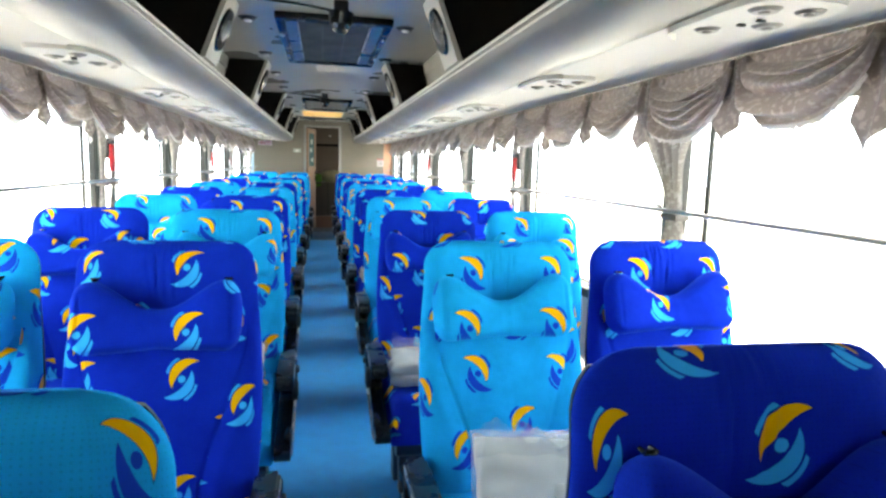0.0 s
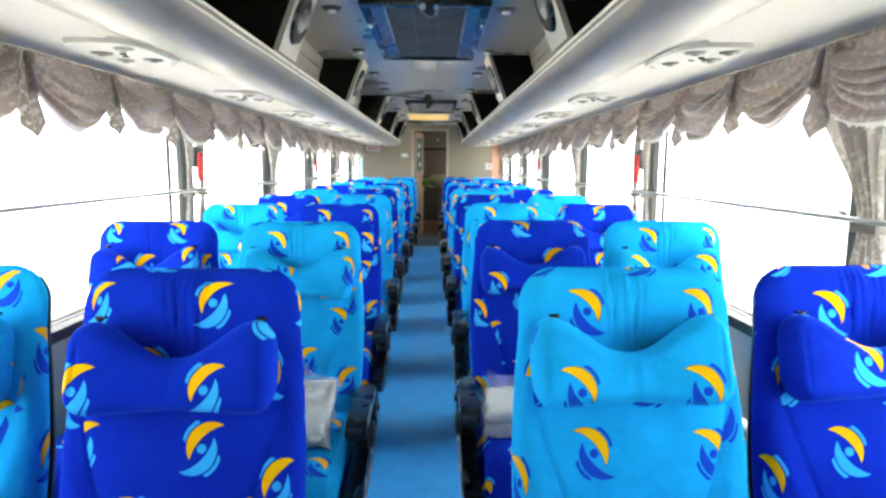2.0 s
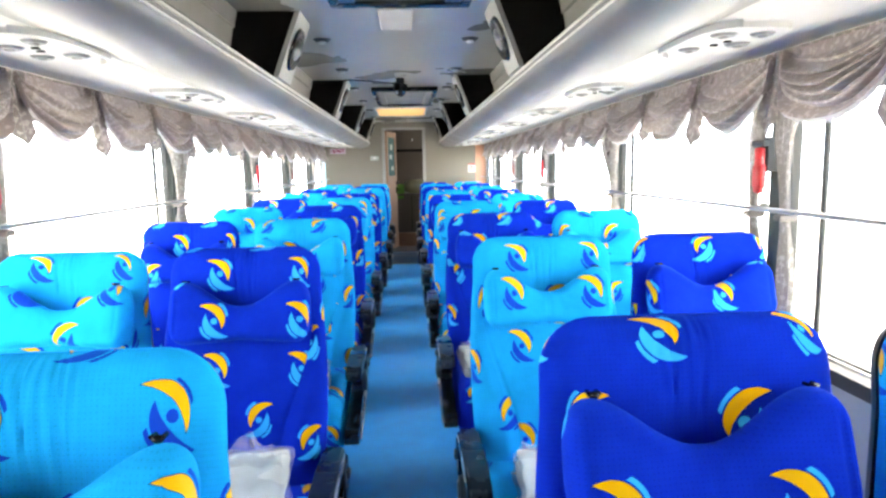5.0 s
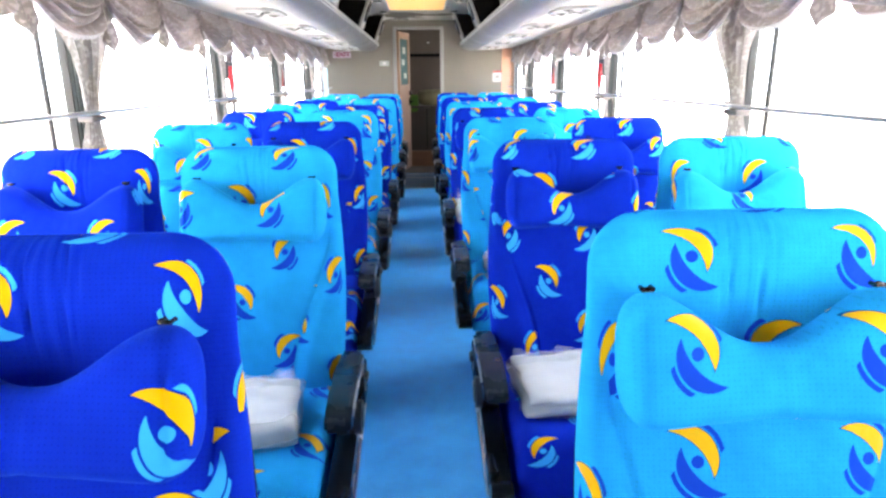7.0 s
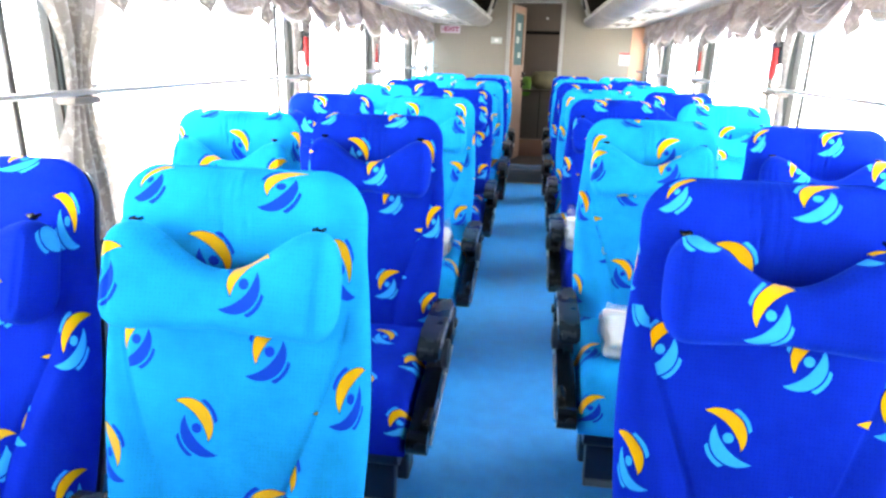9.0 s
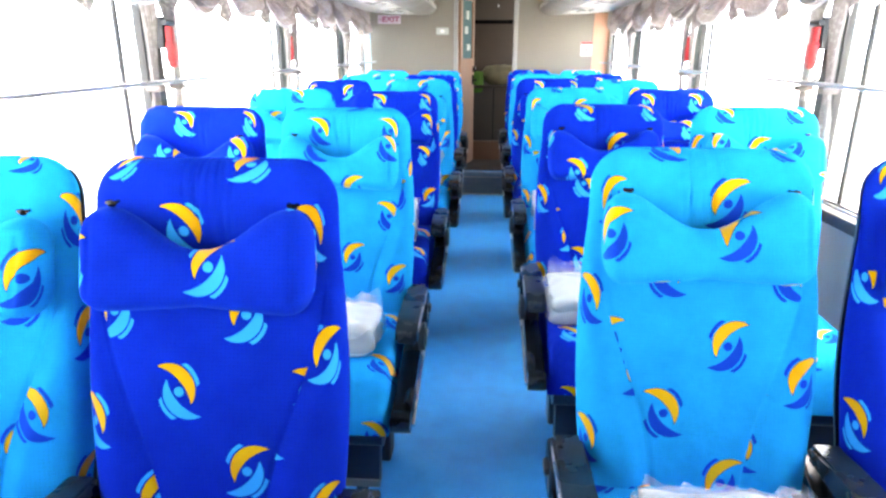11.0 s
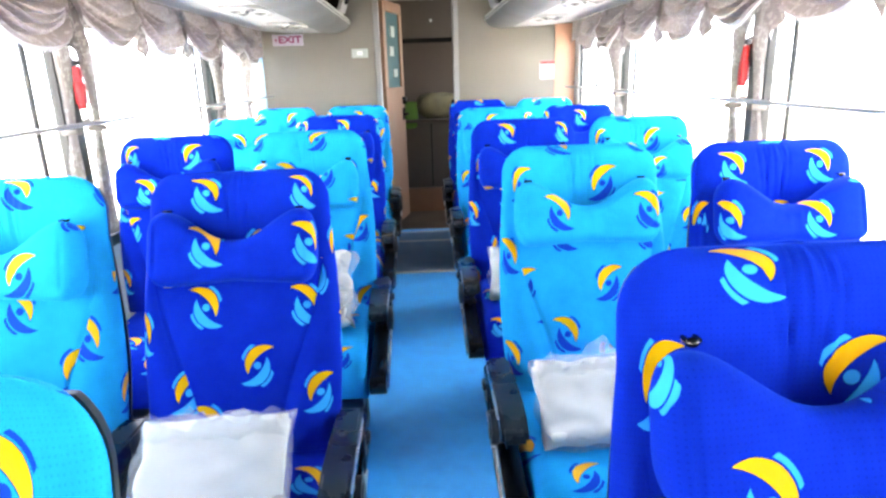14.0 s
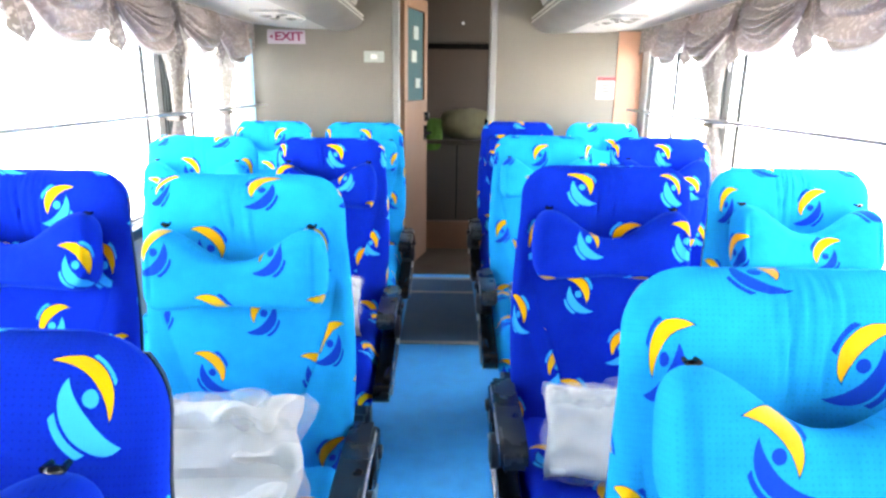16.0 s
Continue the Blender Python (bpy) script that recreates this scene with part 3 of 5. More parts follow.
for side in (-1, 1):
    rack = thing("luggage_rack", pose(0, 0, 0), "silver-grey overhead luggage rack with a rounded lip", "luggage rack", "overhead racks")
    pts = [(side * x, z) for x, z in RACK]
    bm = extrude_profile([p for p in pts], Y_FRONT + 0.02, Y_REAR - 0.004)
    part("shelf", bm, M_RACK, rack)
    part("underside", extrude_profile([(side * x, z) for x, z in ((1.165, 1.535), (0.92, 1.512), (0.702, 1.508), (0.721, 1.5165), (0.92, 1.5205), (1.165, 1.5435))], Y_FRONT + 0.02, Y_REAR - 0.006), M_UNDER, rack, "white smooth rack underside")
    for xx, zz, rr in ((0.4985, 1.5875, 0.0055), (0.4955, 1.565, 0.0035)):
        part("lip_strip", rod((side * xx, Y_FRONT + 0.02, zz), (side * xx, Y_REAR - 0.005, zz), rr, 8), M_CREAM, rack, "cream rack lip strip")
    # ribbed panels behind the lip
    rib = [(0.71, 1.562), (0.695, 1.64), (0.687, 1.645), (0.685, 1.66), (0.675, 1.715), (0.667, 1.72), (0.665, 1.735), (0.655, 1.79), (0.647, 1.795), (0.645, 1.81), (0.635, 1.858), (0.68, 1.858), (0.75, 1.562)]
    DIVIDERS = DIVIDERS_AT[side]
    for a, b in zip(DIVIDERS[:-1], DIVIDERS[1:]):
        part("back_panel", extrude_profile([(side * x, z) for x, z in rib], a + 0.265, b - 0.004), M_RIB, rack, "grey ribbed rack back panel")
    for y in DIVIDERS:
        box_ = thing("rack_speaker_box", pose(0, y, 0), "black carpeted speaker box with a white face in the rack", "speaker box", "rack speaker boxes")
        part("carcass", extrude_profile([(side * x, z) for x, z in ((0.505, 1.594), (0.403, 1.857), (1.16, 1.857), (1.16, 1.578), (0.66, 1.558), (0.54, 1.572))], 0.0, 0.255), M_DARK, box_)
        part("face", extrude_profile([(side * x, z) for x, z in ((0.482, 1.596), (0.382, 1.857), (0.402, 1.857), (0.504, 1.595))], -0.006, 0.260), M_FACE, box_, "white sloping face panel")
        # oval grille, laid on the sloping face
        g = bmesh.new()
        bmesh.ops.create_cone(g, cap_ends=True, segments=24, radius1=0.094, radius2=0.085, depth=0.014)
        for v in g.verts:
            v.co.y *= 1.12
        gr = part("speaker_grille", finish(g), M_BLACK, box_, "black oval speaker grille")
        nrm = Vector((-side * 0.934, 0, -0.358))
        gr.matrix_basis = Matrix.Translation(Vector((side * 0.432, 0.127, 1.7265)) + nrm * 0.005) @ nrm.to_track_quat("Z", "X").to_matrix().to_4x4()
        c2 = bmesh.new()
        bmesh.ops.create_cone(c2, cap_ends=True, segments=20, radius1=0.052, radius2=0.03, depth=0.012)
        part("cone", finish(c2), M_STEEL, gr, "dark grey speaker cone", pose(0, 0, 0.010))
    for y in PSU_Y:
        m = pose(side * 0.80 + 0.005, y - (0.075 if side > 0 and y < 1.5 else 0.0), 1.503, 0, 0, 0 if side > 0 else 180)
        if not psu_done:
            psu.matrix_basis, psu_done = m, True
        else:
            copy_thing(psu, m)

# ---- ceiling fittings ----
def ceiling_grille(y0, y1, mat_frame, mat_mesh, label):
    g = thing("air_return_grille", pose(0.028, (y0 + y1) / 2, CEIL), label, "air grille", "ceiling air grilles")
    hx, hy = 0.268, (y1 - y0) / 2
    bm = bmesh.new()
    for a, b, c, d in ((-hx, hx, -hy, -hy + 0.05), (-hx, hx, hy - 0.05, hy), (-hx, -hx + 0.035, -hy + 0.05, hy - 0.05), (hx - 0.035, hx, -hy + 0.05, hy - 0.05)):
        block(a, b, c, d, -0.035, -0.001, 0.006, 2, bm=bm)
    part("frame", bm, M_BLACK, g, "black grille frame")
    for s in (-1, 1):
        part("side_strip", block(*sorted((s * (hx - 0.037), s * (hx - 0.098))), -hy + 0.055, hy - 0.055, -0.028, -0.002, 0.004, 1), mat_frame, g, "glossy blue side strip" if mat_frame is M_HATCH else "")
    part("mesh_panel", block(-hx + 0.100, hx - 0.100, -hy + 0.055, hy - 0.055, -0.020, -0.002), mat_mesh, g)
    for k in range(2):
        xx = (-0.055, 0.055)[k]
        part("seam", block(xx - 0.002, xx + 0.002, -hy + 0.06, hy - 0.06, -0.0225, -0.0203), M_SHELL, g)
    for s in (-1, 1):
        for yy in (-hy * 0.45, hy * 0.45):
            part("catch", block(s * (hx - 0.012) - 0.012, s * (hx - 0.012) + 0.012, yy - 0.02, yy + 0.02, -0.045, -0.0355, 0.004, 1), M_CHROME, g)
    return g


ceiling_grille(2.99, 4.31, M_HATCH, M_MESH, "dark ceiling air return grille with glossy blue side strips")
ceiling_grille(6.93, 8.19, M_NOZZLE, M_NOZZLE, "grey ceiling air return grille with a black frame")
bm = block(-0.072, 0.072, -0.19, 0.19, -0.010, -0.001, 0.004, 1)
tagged(part("access_plate", bm, M_ACCESS, at=pose(0.005, 4.63, CEIL)), "small ivory rectangular ceiling access plate", "access plate")
lampo = thing("ceiling_lamp", pose(-0.02, 9.13, CEIL), "glowing warm amber ceiling light panel", "ceiling lamp")
part("tray", block(-0.29, 0.29, -0.46, 0.46, -0.010, -0.001, 0.006, 1), M_WHITE, lampo)
part("diffuser", block(-0.265, 0.265, -0.43, 0.43, -0.016, -0.0105, 0.005, 1), M_LAMP, lampo, "amber diffuser")
spot = thing("ceiling_spot", pose(0, 0, 0), "small round recessed ceiling spot with a dark bezel", "spot lamp", "ceiling spots")
bm = bmesh.new()
bmesh.ops.create_cone(bm, cap_ends=True, segments=20, radius1=0.030, radius2=0.046, depth=0.014)
part("bezel", finish(bm), M_STEEL, spot, at=pose(0, 0, -0.007))
bm = bmesh.new()
bmesh.ops.create_cone(bm, cap_ends=True, segments=16, radius1=0.016, radius2=0.022, depth=0.010)
part("lens", finish(bm), M_WHITE, spot, "frosted lamp lens", pose(0, 0, -0.0165))
first = True
for y in (0.25, 1.22, 2.20, 3.18, 4.16, 5.06, 6.02, 6.98, 7.94, 8.90, 9.86):
    for x in (-0.372, 0.372):
        m = pose(x, y, CEIL)
        if first:
            spot.matrix_basis, first = m, False
        else:
            copy_thing(spot, m)
for x, y in ((0.048, 2.75), (0.0, 6.45)):
    c = thing("dome_camera", pose(x, y, CEIL), "black dome camera under the ceiling", "camera", "dome cameras")
    part("bracket", block(-0.03, 0.03, -0.03, 0.03, -0.045, -0.001, 0.005, 1), M_BLACK, c)
    part("housing", rod((0, 0, -0.045), (0, 0, -0.095), 0.052, 20, r2=0.046), M_BLACK, c)
    bm = bmesh.new()
    bmesh.ops.create_uvsphere(bm, u_segments=18, v_segments=10, radius=0.040)
    for v in bm.verts:
        v.co.z = -abs(v.co.z) if v.co.z < 0 else v.co.z * 0.2
    part("dome", finish(bm), M_BLACK, c, "smoked dome", pose(0, 0, -0.093))
    for xx in (-0.024, 0.024):
        part("lens_ring", rod((xx, -0.040, -0.108), (xx, -0.030, -0.100), 0.010, 10), M_CHROME, c, "bright lens ring")
    cu = bpy.data.curves.new("cable", "CURVE")
    cu.dimensions, cu.bevel_depth, cu.bevel_resolution = "3D", 0.006, 2
    sp = cu.splines.new("BEZIER")
    pts = [(x - 0.03, y, CEIL - 0.04), (x - 0.16, y - 0.02, CEIL - 0.028), (x - 0.30, y + 0.01, CEIL - 0.012), (-0.40, y + 0.0, CEIL - 0.008)]
    sp.bezier_points.add(len(pts) - 1)
    for bp, p in zip(sp.bezier_points, pts):
        bp.co, bp.handle_left_type, bp.handle_right_type = p, "AUTO", "AUTO"
    cu.materials.append(M_BLACK)
    tmp = bpy.data.objects.new("tmp", cu)
    me = bpy.data.meshes.new_from_object(tmp)
    bpy.data.objects.remove(tmp)
    tagged(part("cable", me, None), "black cable run along the ceiling to the camera", "cable")

# ---- notices on the rear bulkhead ----
def words(text, size, material, name, parent, m):
    cu = bpy.data.curves.new(name, "FONT")
    cu.body, cu.size, cu.align_x, cu.align_y, cu.extrude = text, size, "CENTER", "CENTER", 0.001
    cu.offset = 0.0022
    tmp = bpy.data.objects.new("tmp", cu)
    me = bpy.data.meshes.new_from_object(tmp)
    bpy.data.objects.remove(tmp)
    me.materials.clear()
    me.materials.append(material)
    return part(name, me, None, parent, at=m)


ex = thing("exit_sign", pose(-0.955, Y_REAR, 1.465), "white exit sign with magenta lettering", "sign")
part("board", block(-0.112, 0.112, -0.008, -0.0005, -0.04, 0.04, 0.002, 1), M_SIGN, ex)
words("EXIT", 0.066, M_INK, "lettering", ex, pose(0.015, -0.0095, 0.0, 90, 0, 0) @ Matrix.Diagonal((1.25, 1, 1, 1)))
arrow = bmesh.new()
vs = [arrow.verts.new(p) for p in ((-0.10, -0.0095, 0.0), (-0.08, -0.0095, 0.014), (-0.08, -0.0095, -0.014))]
arrow.faces.new(vs)
part("arrow", finish(arrow, False), M_INK, ex)
sw = thing("switch_plate", pose(-0.436, Y_REAR, 1.358), "cream rectangular switch plate on the bulkhead", "switch")
part("plate", block(-0.06, 0.06, -0.010, -0.0005, -0.032, 0.032, 0.003, 1), M_PALE, sw)
part("rocker", block(-0.02, 0.02, -0.014, -0.0105, -0.014, 0.014, 0.002, 1), M_WHITE, sw)
no = thing("notice", pose(0.964, Y_REAR, 1.195), "small white notice with a red heading", "notice")
part("sheet", block(-0.06, 0.06, -0.005, -0.0005, -0.066, 0.066), M_PAPER, no)
part("heading", block(-0.058, 0.058, -0.0075, -0.0055, 0.044, 0.064), M_REDINK, no)
for k in range(3):
    part("text_bar", block(-0.03, 0.03, -0.0075, -0.0055, 0.012 - k * 0.018, 0.018 - k * 0.018), M_SHELL, no)

# ---- curtains ----
SWAG = 0.492


def swag_point(u, v, kind=0, depth=0.200, bulge=0.034):
    """Draped swag: u along, v from the top edge to the hem. Returns along, out, down."""
    half = 0.425 + 0.030 * v
    a = 2 * u - 1
    belly = max(0.0, 1 - abs(a) ** 2.2) ** (0.66 - 0.20 * v)
    # smooth cloth under the rack, deep rolled folds below it that run together at the gathers
    ph = (v - 0.24) * (5.0, 5.7, 4.5)[kind] + 0.32 * math.sin(2.6 * u + 5.0 * v + kind * 2.1) + 0.10 * math.sin(9 * u + kind)
    crease = (0.5 + 0.5 * math.cos(2 * math.pi * ph)) ** 1.7
    size = 0.70 + 0.30 * math.sin(8 * v + 4 * u + kind * 1.7)
    roll = (1 - crease) * smooth(0.16, 0.36, v) * size
    pin = smooth(0.0, 0.22, u) * smooth(0.0, 0.22, 1 - u)
    down = belly * (0.006 + depth * v) + 0.016 * roll * belly + 0.018 * v * v * (1 - belly)
    out = 0.014 + bulge * belly * math.sin(math.pi * (0.10 + v * 0.66)) + 0.056 * roll * (0.40 + 0.60 * pin) + 0.014 * v
    return (0.545 + half * a - 0.035 * belly * v) * SWAG, out, down


def swag_mesh(side, kind):
    bm = sheet(30, 110, lambda a, b: (lambda s: (-side * s[1], s[0], -s[2]))(swag_point(a, b, kind)))
    return finish(bm, True, 80)


def fringe_mesh(side, kind):
    """Narrow ragged lace edging sewn along the hem."""
    ragged = [noise.random() for k in range(91)]

    def fn(a, b):
        u = 0.05 + 0.80 * a
        y, o, d = swag_point(u, 1.0, kind)
        long = (0.004 + 0.009 * math.sin(math.pi * a) ** 0.5) * (0.55 + 0.75 * ragged[round(a * 90)])
        return (-side * (o - 0.003 - 0.004 * b), y, -d + 0.003 - (long + 0.003) * b)
    return finish(sheet(90, 1, fn), False)


def tail_mesh(side):
    """Flat shoulder of cloth between two swags that runs out into a pointed tail."""
    def fn(a, b):
        w = 0.190 - 0.070 * smooth(0.0, 0.6, b) + 0.020 * smooth(0.6, 1.0, b)
        z = -b * (0.165 + 0.100 * (a / 0.8 if a < 0.8 else (1 - a) / 0.2 * 0.7 + 0.3))
        pleat = 0.012 * math.sin(a * math.pi * 4 + 0.6) * (0.35 + 0.65 * b)
        return (-side * (0.026 + pleat + 0.020 * b), (a - 0.5) * w + 0.020 * b, z)
    return finish(sheet(16, 14, fn), True, 80)


for side in (-1, 1):
    val = thing("valance_curtain", pose(side * 1.15, 0, 1.525), "grey-mauve jacquard swag valance with pale fringe", "curtain", "valances")
    sm = [mesh_of("swag", swag_mesh(side, kind), M_CURTAIN) for kind in range(3)]
    fm = [mesh_of("fringe", fringe_mesh(side, kind), M_LACE) for kind in range(3)]
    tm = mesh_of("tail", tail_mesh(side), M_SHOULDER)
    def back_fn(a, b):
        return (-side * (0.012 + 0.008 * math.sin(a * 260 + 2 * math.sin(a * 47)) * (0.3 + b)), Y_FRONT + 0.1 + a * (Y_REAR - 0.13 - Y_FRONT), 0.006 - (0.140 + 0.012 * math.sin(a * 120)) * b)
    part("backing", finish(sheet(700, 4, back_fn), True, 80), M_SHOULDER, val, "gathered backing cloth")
    k0 = -5
    y = 1.60 + k0 * SWAG + (0.0 if side > 0 else 0.15)
    k = 0
    while y + SWAG < Y_REAR - 0.01:
        jig = 1 + 0.05 * math.sin(k * 2.7 + side)
        s = part("swag", sm[k * 2 % 3], None, val, at=pose(0, y, 0) @ Matrix.Diagonal((1 + 0.1 * math.sin(k * 1.9), 1, jig, 1)))
        part("fringe", fm[k * 2 % 3], None, s, "white lace fringe")
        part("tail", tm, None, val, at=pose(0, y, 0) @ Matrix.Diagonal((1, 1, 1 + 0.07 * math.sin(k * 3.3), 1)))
        y += SWAG
        k += 1


def drape_mesh(side, spread, centre, waist, shift):
    """Gathered curtain pinched by its tie and loose below it."""
    def fn(a, b):
        z = 1.41 - b * 0.73
        pinch = 1.05
        if z > pinch:
            w = waist + spread * smooth(pinch, 1.42, z) ** 1.3
        else:
            w = waist + 0.45 * spread * smooth(pinch, 0.84, z)
        fold = 0.017 * (abs(math.sin(a * math.pi * 4.5 + 0.7 * math.sin(b * 5))) * 1.6 - 0.8) * (0.5 + w * 4)
        return (-side * (0.036 + fold * (1 - 0.5 * smooth(1.30, 1.41, z)) - 0.012 * smooth(1.25, 1.41, z)), centre + (a - 0.5) * w + 0.012 * math.sin(b * 6) + shift * smooth(pinch, 1.41, z), z)
    return finish(sheet(34, 26, fn), True, 80)


HAMMERS = {side: [PILLARS[side][i] for i in (2, 4, 5)] for side in (-1, 1)}
for side in (-1, 1):
    whole = mesh_of("drape", drape_mesh(side, 0.24, 0.0, 0.080, 0.085 if side > 0 else 0.03), M_DRAPE)
    halves = [mesh_of("drape", drape_mesh(side, 0.075, c, 0.034, -0.2 * c), M_DRAPE) for c in (-0.085, 0.080)]
    for y in PILLARS[side]:
        d = thing("tied_curtain", pose(side * 1.16, y - (0.03 if y in HAMMERS[side] else 0.11 if side > 0 else 0.05), 0), "grey patterned curtain tied back at a window pillar", "curtain", "tied curtains")
        for k, me in enumerate(halves if y in HAMMERS[side] else [whole]):
            dr = part("drape", me, None, d)
            c = (-0.085, 0.080)[k] if y in HAMMERS[side] else 0.0
            hw = 0.020 if y in HAMMERS[side] else 0.050
            part("tie_band", block(*sorted((-side * 0.012, -side * 0.066)), c - hw, c + hw, 1.04, 1.06, 0.008, 2), M_TIE, dr)
    if side < 0:
        d = thing("tied_curtain", pose(-1.16, 10.23, 0), "grey patterned curtain tied back beside the rear bulkhead", "curtain", "tied curtains")
        part("tie_band", block(0.012, 0.066, -0.050, 0.050, 1.04, 1.06, 0.008, 2), M_TIE, part("drape", whole, None, d))
        # wavy blue sheet added in place of the tinted view at the window's end
        blue = finish(sheet(40, 6, lambda a, b: (0.030 + 0.012 * math.sin(a * 22), (a - 0.5) * 0.27, 1.44 - 0.74 * b)), True, 80)
        tagged(part("blue_window_strip", blue, M_BLUEVIEW, at=pose(-1.16, 10.60, 0)), "pale blue sheet standing in for the tinted window edge beside the rear bulkhead", "curtain")
    rail = thing("window_rail", pose(side * 1.10, 0, 1.07), "thin metal rail along the windows", "rail", "window rails")
    part("bar", rod((0, Y_FRONT + 0.02, 0), (0, Y_REAR - 0.005, 0), 0.0075, 8), M_RAIL, rail)
    for y in PILLARS[side]:
        part("bracket", rod((0, y + 0.065, 0), (side * 0.055, y + 0.065, 0), 0.009, 8), M_RAIL, rail)
        part("bracket_foot", rod((side * 0.055, y + 0.065, 0), (side * 0.068, y + 0.065, 0), 0.016, 10), M_RAIL, rail)
    for y in HAMMERS[side]:
        h = thing("emergency_hammer", pose(side * (1.138 if y > 8 else 1.110), y + (0.035 if y > 8 and side > 0 else 0.01), 1.20), "red emergency hammer in a holder on the pillar", "hammer", "emergency hammers")
        part("holder", block(*sorted((side * 0.012, side * 0.07)), -0.022, 0.022, -0.02, 0.085, 0.006, 2), M_SHELL, h, "dark grey holder")
        bm = bmesh.new()
        block(-0.012, 0.012, -0.015, 0.015, -0.085, 0.055, 0.010, 3, bm=bm)
        block(-0.014, 0.014, -0.021, 0.021, -0.07, 0.005, 0.012, 3, bm=bm)
        part("grip", bm, M_RED, h)
        part("head", rod((0, -0.032, 0.066), (0, 0.032, 0.066), 0.010, 10), M_STEEL, h, "steel hammer head")

# ---- seats ----
HINGE, H, W = 0.385, 0.630, 0.205


def half_width(h):
    w = W + 0.014 * math.sin(math.pi * min(1, max(0, h / 0.5))) - 0.004 * smooth(0.42, H, h)
    r = 0.072
    if h > H - r:
        w += -r + math.sqrt(max(0, r * r - (h - (H - r)) ** 2))
    return max(w, 0.0)


def seam(h):
    """Where the slanting seam between centre panel and bolster runs, as a share of the half width."""
    return 0.40 + 0.48 * smooth(0.02, 0.46, h)


Y_MID = -0.032


def back_shape(s, h):
    """How far the padding stands out before and behind the middle plane of the backrest."""
    edge = max(0.0, 1 - abs(s) ** 6) ** 0.5
    crown = max(0.0, (h - (H - 0.058)) / 0.058)
    top = max(0.0, 1 - crown ** 2.2) ** 0.5
    return edge, top


def back_front(s, h):
    w = half_width(h)
    edge, top = back_shape(s, h)
    d = 0.040 * edge * top
    low = 1 - smooth(0.36, 0.45, h)
    sb = seam(h)
    d += 0.015 * low * smooth(sb, min(0.97, sb + 0.22), abs(s)) * edge
    d -= 0.0035 * math.exp(-((abs(s) - sb) / 0.012) ** 2) * (1 - smooth(0.38, 0.44, h))
    # the head panel leans back behind the cushion and wrinkles towards its middle seam
    d -= 0.018 * smooth(0.40, 0.48, h) * edge
    reach = smooth(H - 0.18, H - 0.08, h) * top
    for at, slant, deep in ((-0.27, 0.9, 0.0030), (-0.16, 0.5, 0.0042), (-0.09, -0.2, 0.0034), (-0.02, 0.1, 0.0030), (0.05, 0.3, 0.0050), (0.12, -0.3, 0.0040), (0.20, -0.5, 0.0026)):
        d -= deep * reach * math.exp(-((s - at - slant * (H - h)) / 0.011) ** 2)
    d -= 0.020 * math.exp(-(s / 0.34) ** 2) * math.exp(-((h - (H - 0.165)) / 0.05) ** 2)
    d += 0.016 * math.sin(math.pi * min(1, h / 0.36)) * (1 - s * s) * 0.7
    return (s * w, Y_MID - d, h)


def back_rear(s, h):
    edge = max(0.0, 1 - abs(s) ** 16) ** 0.5
    crown = max(0.0, (h - (H - 0.02)) / 0.02)
    return (s * half_width(h), Y_MID + (0.026 + 0.020 * (1 - smooth(0.2, 0.5, h))) * edge * max(0.0, 1 - crown ** 2) ** 0.5, h)


def backrest_mesh():
    bm = bmesh.new()
    m = 44
    ss = sorted([math.sin((i / 96 - 0.5) * math.pi) for i in range(97)] + [(i + 0.5) / 34 * 0.8 - 0.4 for i in range(34)])
    n = len(ss) - 1
    hs = [min(H - 0.0002, H * (1 - (1 - j / m) ** 1.5)) for j in range(m + 1)]
    key = min(ss, key=lambda v: abs(v - 0.64))

    def along(s, h):
        # one column of the grid runs along the seam
        t, k = abs(s), seam(h)
        t = t / key * k if t <= key else k + (t - key) / (1 - key) * (1 - k)
        return math.copysign(t, s)

    front = [[bm.verts.new(back_front(along(s, h), h)) for s in ss] for h in hs]
    rear = [[bm.verts.new(back_rear(along(s, h), h)) for s in ss] for h in hs]
    for j in range(m):
        for i in range(n):
            bm.faces.new((front[j][i], front[j][i + 1], front[j + 1][i + 1], front[j + 1][i]))
            bm.faces.new((rear[j][i], rear[j + 1][i], rear[j + 1][i + 1], rear[j][i + 1]))
    for i in range(n):
        bm.faces.new((front[m][i], front[m][i + 1], rear[m][i + 1], rear[m][i]))
        bm.faces.new((front[0][i], rear[0][i], rear[0][i + 1], front[0][i + 1]))
    bmesh.ops.remove_doubles(bm, verts=bm.verts, dist=0.0003)
    finish(bm, True, 75)

    def cloth(c, mid):
        w = half_width(min(c.z, H - 0.001))
        side = 0.0
        if mid.z < 0.42 and abs(mid.x) > seam(mid.z) * half_width(mid.z):
            side = 0.085 if mid.x > 0 else -0.070
        wrap = math.copysign(smooth(0.72, 0.99, abs(c.x) / max(0.01, w)) * max(0.0, c.y - Y_MID + 0.045), c.x)
        return (c.x + side + wrap, c.z + smooth(H - 0.06, H, c.z) * max(0.0, c.y - Y_MID + 0.03) + (0.06 * abs(side) / 0.08 if side else 0.0))
    return metric_uv(bm, cloth)


